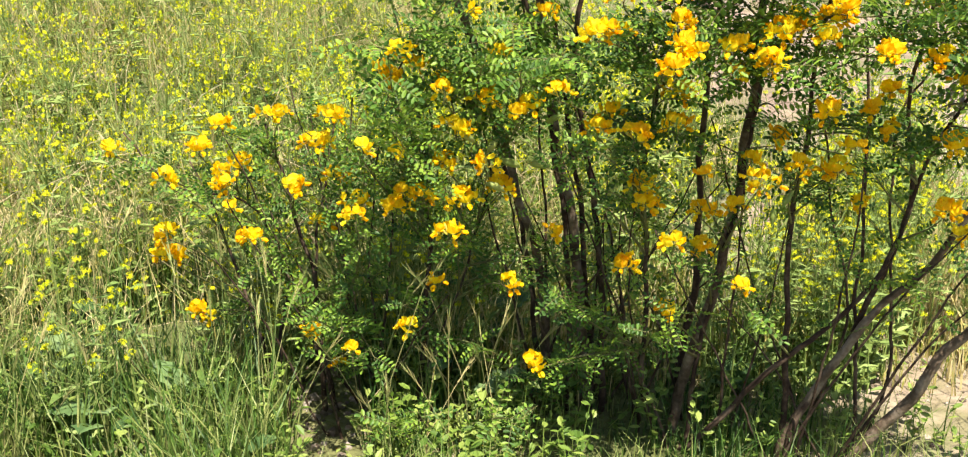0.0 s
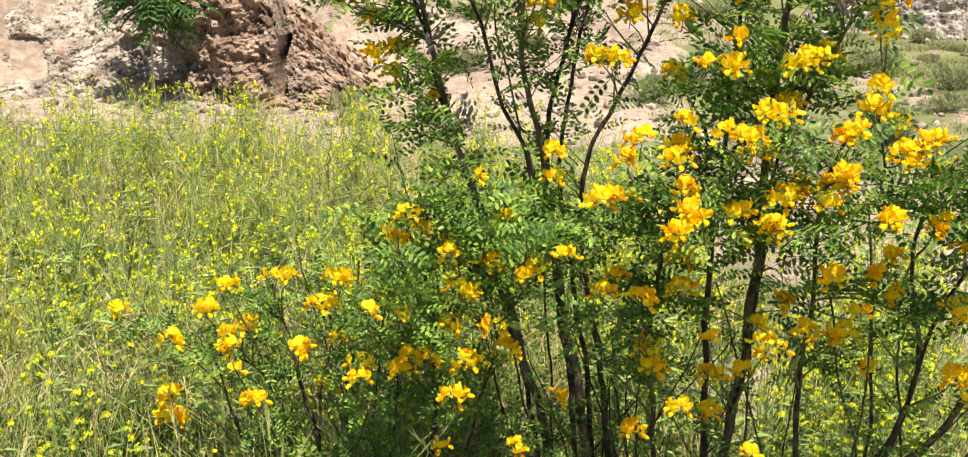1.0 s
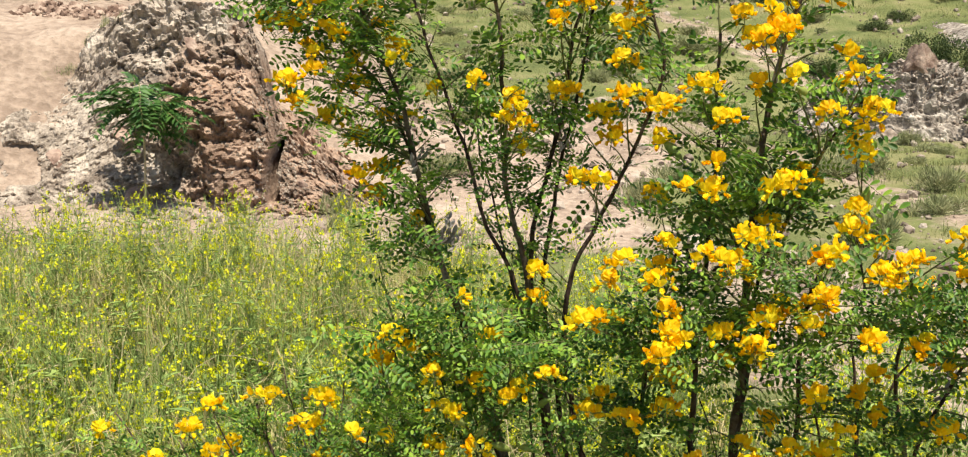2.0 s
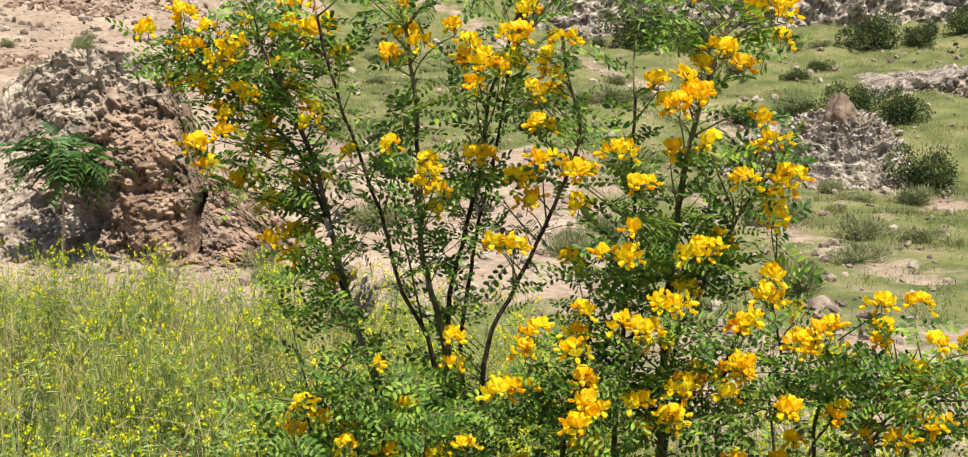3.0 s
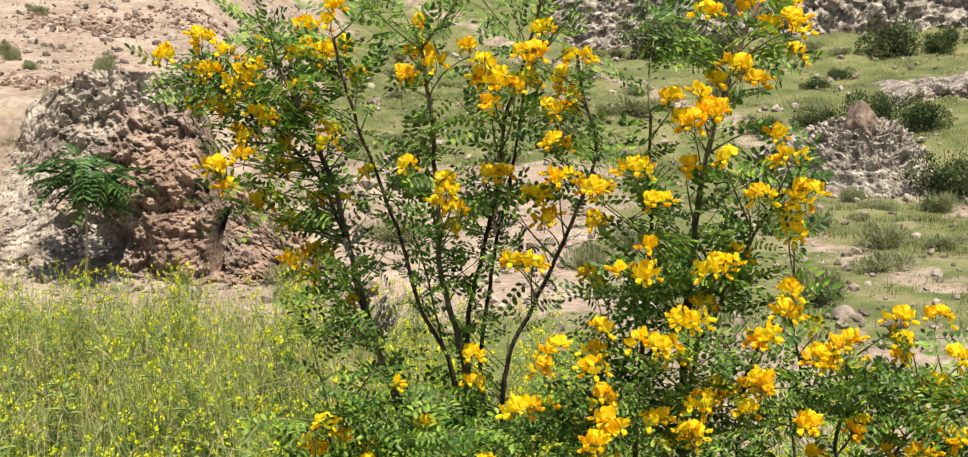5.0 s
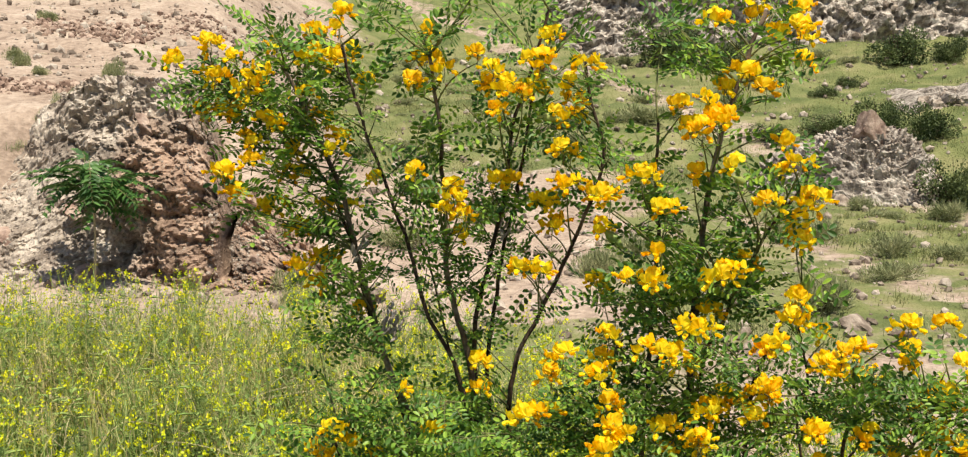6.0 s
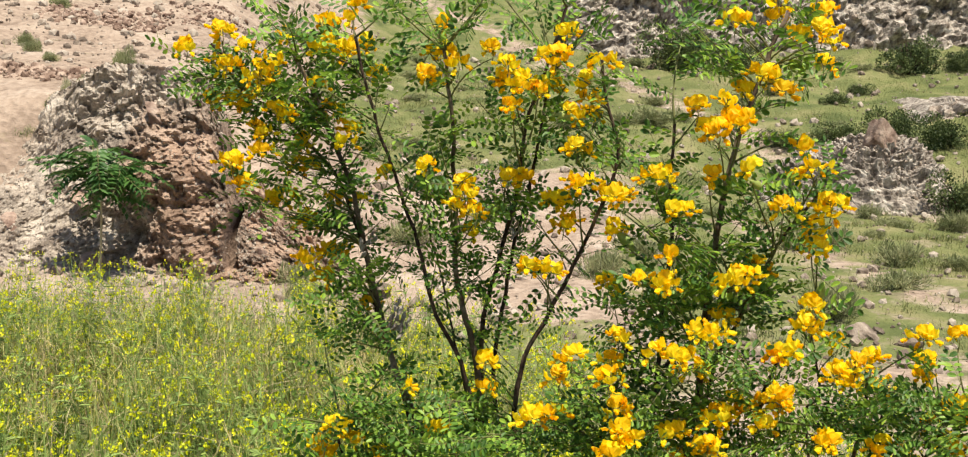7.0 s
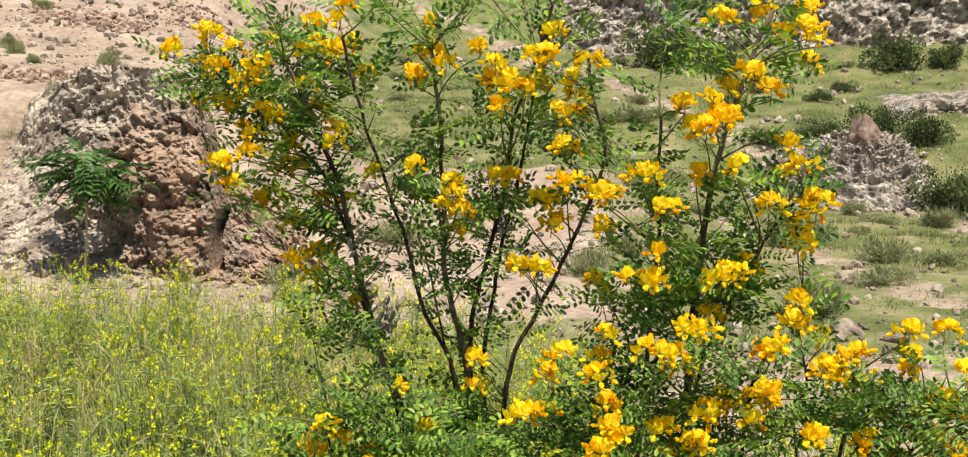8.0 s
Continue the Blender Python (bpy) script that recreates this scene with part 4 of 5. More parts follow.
def leaf_arrays(seed):
    """A feather leaf: five pairs of blunt leaflets and one at the end, on a bent stalk."""
    rng = random.Random(seed)
    h = Heap()
    length = 0.076 * rng.uniform(0.9, 1.1)
    droop = rng.uniform(0.1, 0.5)
    pairs = rng.choice((4, 5, 5, 6))

    def at(t):
        return Vector((length * t, 0, -droop * length * t * t))

    h.add(*tube([at(0), at(0.5), at(1)], [0.0008, 0.0006, 0.0004], 3), 1)
    def leaflet(t, ang, size):
        c = at(t)
        m = axes(c, (math.cos(ang), math.sin(ang), rng.uniform(-0.25, 0.15)), (rng.uniform(-0.2, 0.2), rng.uniform(-0.2, 0.2), 1), size)
        q = np.array([(0.03, 0, 0), (0.30, 0.20, 0.06), (0.68, 0.25, 0.06), (0.94, 0.13, 0.0), (0.98, 0, -0.03), (0.94, -0.13, 0.0), (0.68, -0.25, 0.06), (0.30, -0.20, 0.06), (0.55, 0, -0.03)])
        h.add_heap((q, [(0, 1, 8), (1, 2, 8), (2, 3, 8), (3, 4, 8), (4, 5, 8), (5, 6, 8), (6, 7, 8), (7, 0, 8)], [0] * 8), m)
    for k in range(pairs):
        t = 0.24 + 0.68 * k / (pairs - 1)
        for s in (1, -1):
            leaflet(t, s * rng.uniform(1.05, 1.35), 0.0185 * rng.uniform(0.75, 1.1))
    leaflet(1.0, 0.0, 0.0180)
    return h


def flower_arrays(seed):
    """A pea flower: a rounded, bent-back standard with two lobes, side wings and a blunt keel in a green cup."""
    rng = random.Random(seed)
    h = Heap()
    R = 1.0
    V, F = [(0.0, 0, 0.1)], []
    n = 11
    for ring, q in enumerate((0.55, 1.0)):
        for i in range(n):
            a = -2.15 + 4.3 * i / (n - 1)
            lobe = 1 - 0.16 * math.exp(-(a / 0.22) ** 2)
            y, z = math.sin(a) * q * R * 0.72 * lobe, 0.1 + (0.42 + math.cos(a) * 0.58) * q * R * lobe
            x = -0.10 * q + 0.30 * q * math.cos(a * 0.5) * 0.3 - 0.42 * abs(y) ** 1.5 - 0.30 * max(0, z - 0.35) ** 2 + 0.15 * rng.uniform(-1, 1) * q
            V.append((x, y, z))
    for i in range(n - 1):
        F.append((0, 1 + i, 2 + i))
        F.append((1 + i, 1 + n + i, 2 + n + i, 2 + i))
    h.add(V, F, 0)
    for s in (1, -1):
        w = np.array([(0, 0.08 * s, 0.02), (0.35, 0.26 * s, 0.12), (0.72, 0.24 * s, 0.10), (0.78, 0.10 * s, -0.02), (0.4, 0.12 * s, -0.10)])
        h.add(w, [(0, 1, 4), (1, 2, 4), (2, 3, 4)], 0)
    k = [Vector((0, 0, 0)), Vector((0.3, 0, -0.12)), Vector((0.62, 0, -0.12)), Vector((0.86, 0, 0.06))]
    h.add(*tube(k, [0.07, 0.16, 0.19, 0.07], 6), 0)
    h.add(*tube([Vector((-0.34, 0, 0.02)), Vector((-0.16, 0, 0.03)), Vector((0.06, 0, 0.04))], [0.05, 0.15, 0.14], 6), 1)
    return h


FLOWERS = [flower_arrays(800 + i).mesh("flower", [M_PETAL, M_CALYX]) for i in range(4)]


def raceme_mesh(n, seed):
    """The stalk of a flower cluster with a few pale buds."""
    rng = random.Random(seed)
    h = Heap()
    h.add(*tube([Vector((0, 0, -0.03)), Vector((0.003, 0, -0.012)), Vector((0, 0, 0.008))], [0.0011, 0.0009, 0.0006], 4), 0)
    for i in range(1 + n // 2):
        d = rnd_dir(rng)
        p = d * 0.012
        h.add(*tube([Vector((0, 0, -0.008)), p, p * 1.5], [0.0005, 0.0022, 0.0008], 4), 1)
    return h.mesh("raceme", [M_TWIG, M_BUD])


RACEMES = {n: raceme_mesh(n, 850 + n) for n in range(1, 10)}


def add_racemes(rows):
    """Flower clusters at their places, each on a leafy twig of the nearest stem."""
    for x, y, z, n in rows:
        c = Vector((x, y, z))
        key, pts = add_twig(c - Vector((0, 0, 0.018)), srng.random() < 0.62, 0.0016)
        shrub = SHRUBS[key]
        CLUSTERS.append((x, y, z))
        r = part("raceme", RACEMES[n], shrub, Matrix.Translation(c - Vector(shrub.location)))
        spread = 0.007 + 0.0080 * math.sqrt(n)
        n = round(n * 1.9) + 1
        for i in range(n):
            d = rnd_dir(srng)
            d.z *= 0.6
            d.y -= 0.25
            out = d.normalized()
            p = Vector((d.x * 1.35, d.y, d.z * 1.2)) * spread * (0.55 + 0.6 * i / n if n > 1 else 0.2)
            part("flower", FLOWERS[srng.randrange(4)], r, axes(p, out + Vector((0, 0, -0.15)), (srng.uniform(-.3, .3), srng.uniform(-.3, .3), 1), srng.uniform(0.0165, 0.0225)))


def add_twigs(middle, half, count):
    """Leafy twigs through a stretch of the crown."""
    for i in range(count):
        d = rnd_dir(srng) * srng.random() ** 0.4
        add_twig(Vector(middle) + Vector((d.x * half[0], d.y * half[1], d.z * half[2])))


# centre shrub: base to tip, with the radius at both ends
add_stem("centre", 0.0129, 0.004, [(0.178, 2.75, -0.03), (0.128, 2.75, 0.397), (0.073, 2.75, 0.605), (0, 2.77, 0.885), (-0.062, 2.71, 1.056), (-0.11, 2.72, 1.22), (-0.156, 2.72, 1.424), (-0.231, 2.72, 1.625), (-0.296, 2.7, 1.769)])
add_stem("centre", 0.0068, 0.003, [(0.157, 2.8, -0.03), (0.099, 2.81, 0.422), (0.022, 2.81, 0.74), (-0.045, 2.74, 0.993), (-0.124, 2.76, 1.227), (-0.138, 2.76, 1.324), (-0.21, 2.78, 1.488), (-0.371, 2.76, 1.676), (-0.474, 2.74, 1.767)])
add_stem("centre", 0.0137, 0.0035, [(0.251, 2.72, -0.03), (0.243, 2.71, 0.232), (0.212, 2.7, 0.513), (0.14, 2.7, 0.859), (0.111, 2.61, 1.08), (0.075, 2.6, 1.281), (0.064, 2.59, 1.452), (0.055, 2.57, 1.606), (0.033, 2.54, 1.755)])
add_stem("centre", 0.0076, 0.003, [(0.209, 2.7, -0.03), (0.209, 2.69, 0.309), (0.164, 2.69, 0.7), (0.087, 2.6, 1.066), (0.019, 2.6, 1.221), (-0.022, 2.61, 1.383), (-0.065, 2.62, 1.499), (-0.118, 2.62, 1.628), (-0.15, 2.61, 1.78)])
add_stem("centre", 0.0099, 0.003, [(0.261, 2.72, -0.03), (0.249, 2.73, 0.223), (0.165, 2.73, 0.763), (0.119, 2.64, 1.114), (0.166, 2.62, 1.332), (0.197, 2.6, 1.492), (0.21, 2.58, 1.608), (0.25, 2.56, 1.748), (0.277, 2.54, 1.846)])
add_stem("centre", 0.0084, 0.003, [(0.282, 2.74, -0.03), (0.261, 2.75, 0.247), (0.202, 2.75, 0.757), (0.15, 2.66, 1.069), (0.179, 2.66, 1.247), (0.211, 2.64, 1.437), (0.245, 2.62, 1.621), (0.267, 2.6, 1.724)])
add_stem("centre", 0.0091, 0.003, [(0.293, 2.69, -0.03), (0.282, 2.67, 0.318), (0.258, 2.67, 0.586), (0.196, 2.58, 1.021), (0.263, 2.57, 1.209), (0.341, 2.56, 1.394), (0.392, 2.54, 1.537), (0.374, 2.52, 1.637), (0.351, 2.51, 1.748)])
add_stem("centre", 0.0038, 0.002, [(0.146, 2.76, -0.03), (0.142, 2.79, 0.591), (0.064, 2.7, 1.143), (0.039, 2.71, 1.264), (0.013, 2.72, 1.372), (-0.003, 2.74, 1.534)])
# right shrub: base to tip, with the radius at both ends
add_stem("right", 0.0144, 0.004, [(0.439, 2.57, -0.03), (0.458, 2.58, 0.115), (0.508, 2.57, 0.348), (0.545, 2.55, 0.54), (0.569, 2.53, 0.847), (0.561, 2.4, 1.329), (0.576, 2.39, 1.451), (0.6, 2.38, 1.607), (0.637, 2.37, 1.713), (0.68, 2.36, 1.829)])
add_stem("right", 0.0106, 0.003, [(0.46, 2.61, -0.03), (0.468, 2.62, 0.177), (0.49, 2.62, 0.42), (0.485, 2.6, 0.8), (0.472, 2.46, 1.092), (0.479, 2.44, 1.273), (0.482, 2.42, 1.435), (0.481, 2.4, 1.616)])
add_stem("right", 0.0068, 0.003, [(0.449, 2.54, -0.03), (0.374, 2.56, 0.126), (0.372, 2.56, 0.476), (0.351, 2.55, 0.744), (0.414, 2.44, 1.172), (0.459, 2.44, 1.122), (0.525, 2.38, 1.198), (0.596, 2.34, 1.326)])
add_stem("right", 0.0061, 0.003, [(0.47, 2.52, -0.03), (0.491, 2.53, 0.288), (0.557, 2.51, 0.686), (0.564, 2.38, 1.125), (0.604, 2.36, 1.227), (0.676, 2.34, 1.386), (0.76, 2.34, 1.506)])
# arching shrub: base to tip, with the radius at both ends
add_stem("arching", 0.0084, 0.003, [(0.669, 2.48, -0.03), (0.696, 2.49, 0.083), (0.68, 2.49, 0.339), (0.672, 2.49, 0.622), (0.678, 2.47, 0.796), (0.648, 2.32, 1.091), (0.691, 2.32, 1.2), (0.745, 2.32, 1.307)])
add_stem("arching", 0.0122, 0.004, [(0.679, 2.46, -0.03), (0.703, 2.48, 0.089), (0.813, 2.47, 0.317), (0.898, 2.47, 0.424), (0.967, 2.46, 0.503), (1.008, 2.44, 0.597), (1.04, 2.42, 0.73), (1.024, 2.28, 1.117)])
add_stem("arching", 0.0091, 0.003, [(0.7, 2.44, -0.03), (0.719, 2.47, 0.127), (0.853, 2.49, 0.385), (0.893, 2.49, 0.52), (0.926, 2.49, 0.693), (0.884, 2.47, 0.877), (0.844, 2.3, 1.086), (0.838, 2.28, 1.186)])
add_stem("arching", 0.0076, 0.003, [(0.47, 2.54, 0.02), (0.47, 2.49, 0.042), (0.646, 2.45, 0.266), (0.791, 2.43, 0.428), (0.871, 2.43, 0.552), (0.926, 2.41, 0.788), (0.975, 2.24, 1.068)])
add_stem("arching", 0.0152, 0.01, [(0.794, 2.42, -0.03), (0.868, 2.43, 0.094), (0.946, 2.41, 0.209), (0.997, 2.4, 0.322), (1.062, 2.39, 0.409), (1.157, 2.37, 0.597)])
add_stem("arching", 0.0053, 0.002, [(0.836, 2.5, -0.03), (0.865, 2.51, 0.071), (0.84, 2.51, 0.391), (0.815, 2.49, 0.776), (0.783, 2.47, 1.02), (0.766, 2.32, 1.104), (0.733, 2.3, 1.228)])
add_stem("arching", 0.0046, 0.002, [(0.878, 2.54, -0.03), (0.948, 2.55, 0.213), (0.905, 2.55, 0.599), (0.896, 2.53, 0.847), (0.929, 2.51, 0.933), (0.905, 2.34, 1.101)])
add_stem("arching", 0.0038, 0.002, [(0.752, 2.57, -0.03), (0.843, 2.58, 0.327), (0.789, 2.58, 0.573), (0.737, 2.56, 0.839), (0.708, 2.4, 1.022)])
# left shrub: base to tip, with the radius at both ends
add_stem("left", 0.0076, 0.003, [(-0.397, 2.7, -0.03), (-0.405, 2.71, 0.044), (-0.411, 2.71, 0.234), (-0.42, 2.73, 0.406), (-0.469, 2.77, 0.567), (-0.524, 2.81, 0.741)])
add_stem("left", 0.0061, 0.002, [(-0.376, 2.74, -0.03), (-0.393, 2.75, 0.075), (-0.422, 2.75, 0.282), (-0.397, 2.77, 0.519), (-0.359, 2.79, 0.746)])
add_stem("left", 0.0068, 0.002, [(-0.491, 2.68, -0.03), (-0.528, 2.73, 0.121), (-0.577, 2.75, 0.248), (-0.637, 2.81, 0.423), (-0.724, 2.87, 0.629)])
add_stem("left", 0.0046, 0.002, [(-0.47, 2.67, -0.03), (-0.505, 2.71, 0.2), (-0.481, 2.73, 0.39), (-0.578, 2.79, 0.544), (-0.765, 2.83, 0.579), (-0.878, 2.85, 0.707)])
add_stem("left", 0.0084, 0.003, [(-0.125, 2.64, -0.03), (-0.161, 2.65, 0.077), (-0.141, 2.65, 0.328), (-0.13, 2.65, 0.518), (-0.134, 2.67, 0.707), (-0.187, 2.69, 0.905)])
add_stem("left", 0.0038, 0.002, [(-0.104, 2.62, -0.03), (-0.143, 2.63, 0.173), (-0.074, 2.63, 0.337), (-0.022, 2.63, 0.51), (0.007, 2.63, 0.676), (-0.034, 2.65, 0.843)])
add_stem("left", 0.003, 0.002, [(-0.209, 2.62, -0.03), (-0.249, 2.63, 0.105), (-0.29, 2.63, 0.223), (-0.323, 2.65, 0.376), (-0.303, 2.68, 0.584)])
add_stem("left", 0.003, 0.002, [(-0.188, 2.67, -0.03), (-0.237, 2.68, 0.147), (-0.275, 2.68, 0.363), (-0.253, 2.7, 0.622), (-0.218, 2.71, 0.842), (-0.166, 2.62, 0.953)])
# flower clusters: centre and number of open flowers
add_racemes([(-0.423, 2.609, 1.785, 4), (-0.502, 2.632, 1.752, 3), (-0.475, 2.755, 1.643, 3), (-0.454, 2.63, 0.814, 2), (-0.494, 2.683, 0.799, 2), (-0.602, 2.685, 0.777, 3), (-0.658, 2.676, 0.725, 4), (-0.865, 2.682, 0.722, 2), (-0.697, 2.523, 0.702, 3), (-0.563, 2.684, 0.686, 3), (-0.593, 2.63, 0.684, 2), (-0.563, 2.521, 0.684, 3), (-0.422, 2.54, 0.675, 5), (-0.562, 2.512, 0.633, 1), (-0.51, 2.511, 0.568, 2), (-0.542, 2.549, 0.546, 1), (-0.731, 2.612, 0.541, 4), (-0.762, 2.644, 0.477, 3), (-0.735, 2.677, 0.461, 3), (-0.666, 2.571, 0.365, 3), (-0.648, 2.608, 0.332, 1), (-0.497, 2.673, -0.023, 3)])
add_racemes([(-0.301, 2.689, 1.788, 1), (-0.379, 2.661, 1.755, 2), (-0.323, 2.662, 1.728, 2), (-0.419, 2.618, 1.718, 4), (-0.346, 2.602, 1.7, 6), (-0.372, 2.728, 1.652, 3), (-0.414, 2.734, 1.646, 5), (-0.31, 2.63, 1.622, 4), (-0.366, 2.687, 1.586, 2), (-0.342, 2.64, 1.575, 2), (-0.347, 2.621, 1.538, 3), (-0.405, 2.609, 1.514, 4), (-0.387, 2.629, 1.468, 4), (-0.316, 2.735, 1.434, 7), (-0.33, 2.518, 0.845, 4), (-0.341, 2.533, 0.782, 2), (-0.395, 2.672, 0.737, 2), (-0.332, 2.624, 0.671, 3), (-0.377, 2.676, 0.536, 3), (-0.292, 2.399, 0.343, 1), (-0.39, 2.542, 0.319, 3), (-0.346, 2.537, 0.238, 1)])
add_racemes([(-0.228, 2.722, 1.817, 3), (-0.198, 2.744, 1.806, 3), (-0.222, 2.625, 1.76, 4), (-0.172, 2.646, 1.749, 3), (-0.232, 2.606, 1.677, 2), (-0.206, 2.748, 1.623, 5), (-0.269, 2.757, 1.556, 3), (-0.273, 2.739, 1.505, 5), (-0.206, 2.746, 1.432, 2), (-0.266, 2.734, 1.387, 4), (-0.205, 2.754, 1.317, 6), (-0.255, 2.644, 1.314, 3), (-0.211, 2.693, 1.264, 3), (-0.172, 2.471, 0.997, 3), (-0.222, 2.528, 0.936, 3), (-0.199, 2.554, 0.918, 3), (-0.245, 2.316, 0.832, 1), (-0.186, 2.417, 0.794, 1), (-0.171, 2.451, 0.694, 2), (-0.265, 2.331, 0.683, 2), (-0.275, 2.468, 0.667, 4), (-0.192, 2.456, 0.657, 4)])
add_racemes([(-0.159, 2.711, 1.857, 2), (-0.164, 2.699, 1.824, 1), (-0.137, 2.703, 1.765, 6), (-0.109, 2.681, 1.706, 2), (-0, 2.502, 1.698, 4), (-0.154, 2.675, 1.587, 2), (-0.168, 2.606, 1.563, 2), (0.003, 2.446, 1.525, 2), (-0.083, 2.622, 1.499, 2), (-0.148, 2.758, 1.428, 1), (-0.127, 2.749, 1.198, 3), (-0.035, 2.458, 1.077, 1), (-0.145, 2.526, 0.95, 2), (-0.083, 2.395, 0.931, 2), (-0.093, 2.557, 0.912, 2), (-0.061, 2.431, 0.843, 4), (-0.079, 2.468, 0.757, 4), (-0.049, 2.409, 0.695, 5), (-0.135, 2.468, 0.684, 4), (-0.077, 2.346, 0.643, 4), (-0.104, 2.438, 0.496, 1), (-0.166, 2.467, 0.366, 3)])
add_racemes([(0.025, 2.518, 1.803, 2), (0.13, 2.488, 1.755, 2), (0.026, 2.563, 1.746, 5), (0.063, 2.485, 1.729, 2), (0.159, 2.439, 1.724, 2), (0.075, 2.524, 1.482, 3), (0.079, 2.46, 1.468, 2), (0.065, 2.474, 1.442, 2), (0.102, 2.468, 1.431, 2), (0.095, 2.544, 1.386, 2), (0.127, 2.528, 1.118, 3), (0.131, 2.533, 1.061, 2), (0.036, 2.505, 0.98, 3), (0.147, 2.358, 0.934, 2), (0.067, 2.315, 0.902, 2), (0.097, 2.405, 0.9, 3), (0.007, 2.449, 0.897, 4), (0.006, 2.37, 0.782, 3), (0.033, 2.471, 0.701, 4), (0.146, 2.454, 0.601, 2), (0.052, 2.386, 0.507, 3), (0.105, 2.34, 0.343, 4)])
add_racemes([(0.277, 2.523, 1.79, 4), (0.25, 2.418, 1.737, 6), (0.173, 2.465, 1.695, 6), (0.241, 2.556, 1.687, 6), (0.216, 2.418, 1.671, 3), (0.172, 2.428, 1.646, 2), (0.288, 2.472, 1.63, 3), (0.299, 2.445, 1.564, 3), (0.166, 2.511, 1.5, 2), (0.203, 2.573, 1.496, 3), (0.264, 2.548, 1.455, 4), (0.282, 2.521, 1.404, 5), (0.217, 2.47, 1.33, 3), (0.25, 2.442, 1.325, 3), (0.269, 2.175, 1.204, 3), (0.253, 2.225, 1.157, 2), (0.208, 2.204, 1.087, 6), (0.257, 2.308, 1.066, 2), (0.254, 2.426, 0.877, 2), (0.29, 2.295, 0.865, 4), (0.228, 2.379, 0.855, 3), (0.284, 2.324, 0.575, 4)])
add_racemes([(0.342, 2.46, 1.734, 3), (0.315, 2.506, 1.692, 2), (0.327, 2.495, 1.664, 2), (0.345, 2.59, 1.623, 3), (0.316, 2.484, 1.551, 1), (0.305, 2.421, 1.495, 4), (0.361, 2.218, 1.484, 2), (0.372, 2.451, 1.473, 5), (0.378, 2.453, 1.403, 3), (0.373, 2.486, 1.289, 3), (0.364, 2.269, 1.218, 2), (0.333, 2.152, 1.172, 3), (0.36, 2.31, 1.168, 3), (0.355, 2.216, 1.103, 3), (0.378, 2.174, 1.069, 7), (0.34, 2.137, 1.04, 4), (0.375, 2.408, 0.946, 5), (0.383, 2.335, 0.872, 5), (0.316, 2.362, 0.737, 6), (0.328, 2.348, 0.702, 3), (0.379, 2.282, 0.647, 3), (0.397, 2.421, 0.43, 3)])
add_racemes([(0.509, 2.322, 1.647, 3), (0.534, 2.244, 1.604, 3), (0.528, 2.279, 1.523, 2), (0.433, 2.293, 1.518, 5), (0.47, 2.262, 1.456, 3), (0.456, 2.22, 1.381, 1), (0.442, 2.221, 1.332, 3), (0.403, 2.247, 1.328, 2), (0.507, 2.16, 1.252, 5), (0.414, 2.157, 1.218, 2), (0.455, 2.137, 1.212, 4), (0.488, 2.218, 1.172, 2), (0.534, 2.296, 1.149, 2), (0.455, 2.204, 1.061, 3), (0.518, 2.175, 1.036, 5), (0.47, 2.272, 0.992, 2), (0.4, 2.364, 0.932, 3), (0.437, 2.305, 0.776, 1), (0.519, 2.41, 0.677, 2), (0.457, 2.424, 0.661, 4), (0.463, 2.429, 0.577, 3), (0.511, 2.231, 0.567, 2)])
add_racemes([(0.576, 2.336, 1.808, 3), (0.647, 2.35, 1.707, 6), (0.605, 2.38, 1.684, 2), (0.557, 2.29, 1.659, 2), (0.571, 2.263, 1.626, 5), (0.541, 2.357, 1.612, 3), (0.594, 2.235, 1.538, 2), (0.648, 2.218, 1.47, 3), (0.648, 2.387, 1.344, 4), (0.574, 2.227, 1.337, 9), (0.571, 2.332, 1.25, 3), (0.637, 2.136, 1.148, 3), (0.633, 2.22, 1.11, 5), (0.593, 2.29, 1.098, 1), (0.545, 2.206, 1.09, 6), (0.622, 2.176, 1.082, 2), (0.609, 2.28, 1.077, 3), (0.59, 2.381, 0.834, 3), (0.637, 2.328, 0.795, 2), (0.543, 2.379, 0.787, 1), (0.619, 2.299, 0.785, 1), (0.534, 2.245, 0.784, 6)])
add_racemes([(0.665, 2.371, 1.847, 2), (0.761, 2.383, 1.826, 4), (0.667, 2.382, 1.819, 2), (0.7, 2.342, 1.788, 2), (0.702, 2.213, 1.785, 3), (0.734, 2.262, 1.774, 2), (0.76, 2.384, 1.73, 2), (0.662, 2.284, 1.678, 2), (0.7, 2.27, 1.577, 2), (0.707, 2.212, 1.547, 2), (0.706, 2.383, 1.514, 3), (0.742, 2.241, 1.473, 6), (0.747, 2.351, 1.422, 3), (0.733, 2.275, 1.395, 4), (0.718, 2.247, 1.29, 3), (0.71, 2.254, 1.248, 4), (0.649, 2.172, 1.224, 5), (0.734, 2.156, 1.183, 3), (0.735, 2.147, 1.063, 4), (0.67, 2.286, 0.915, 4), (0.721, 2.272, 0.847, 2), (0.722, 2.372, 0.771, 5)])
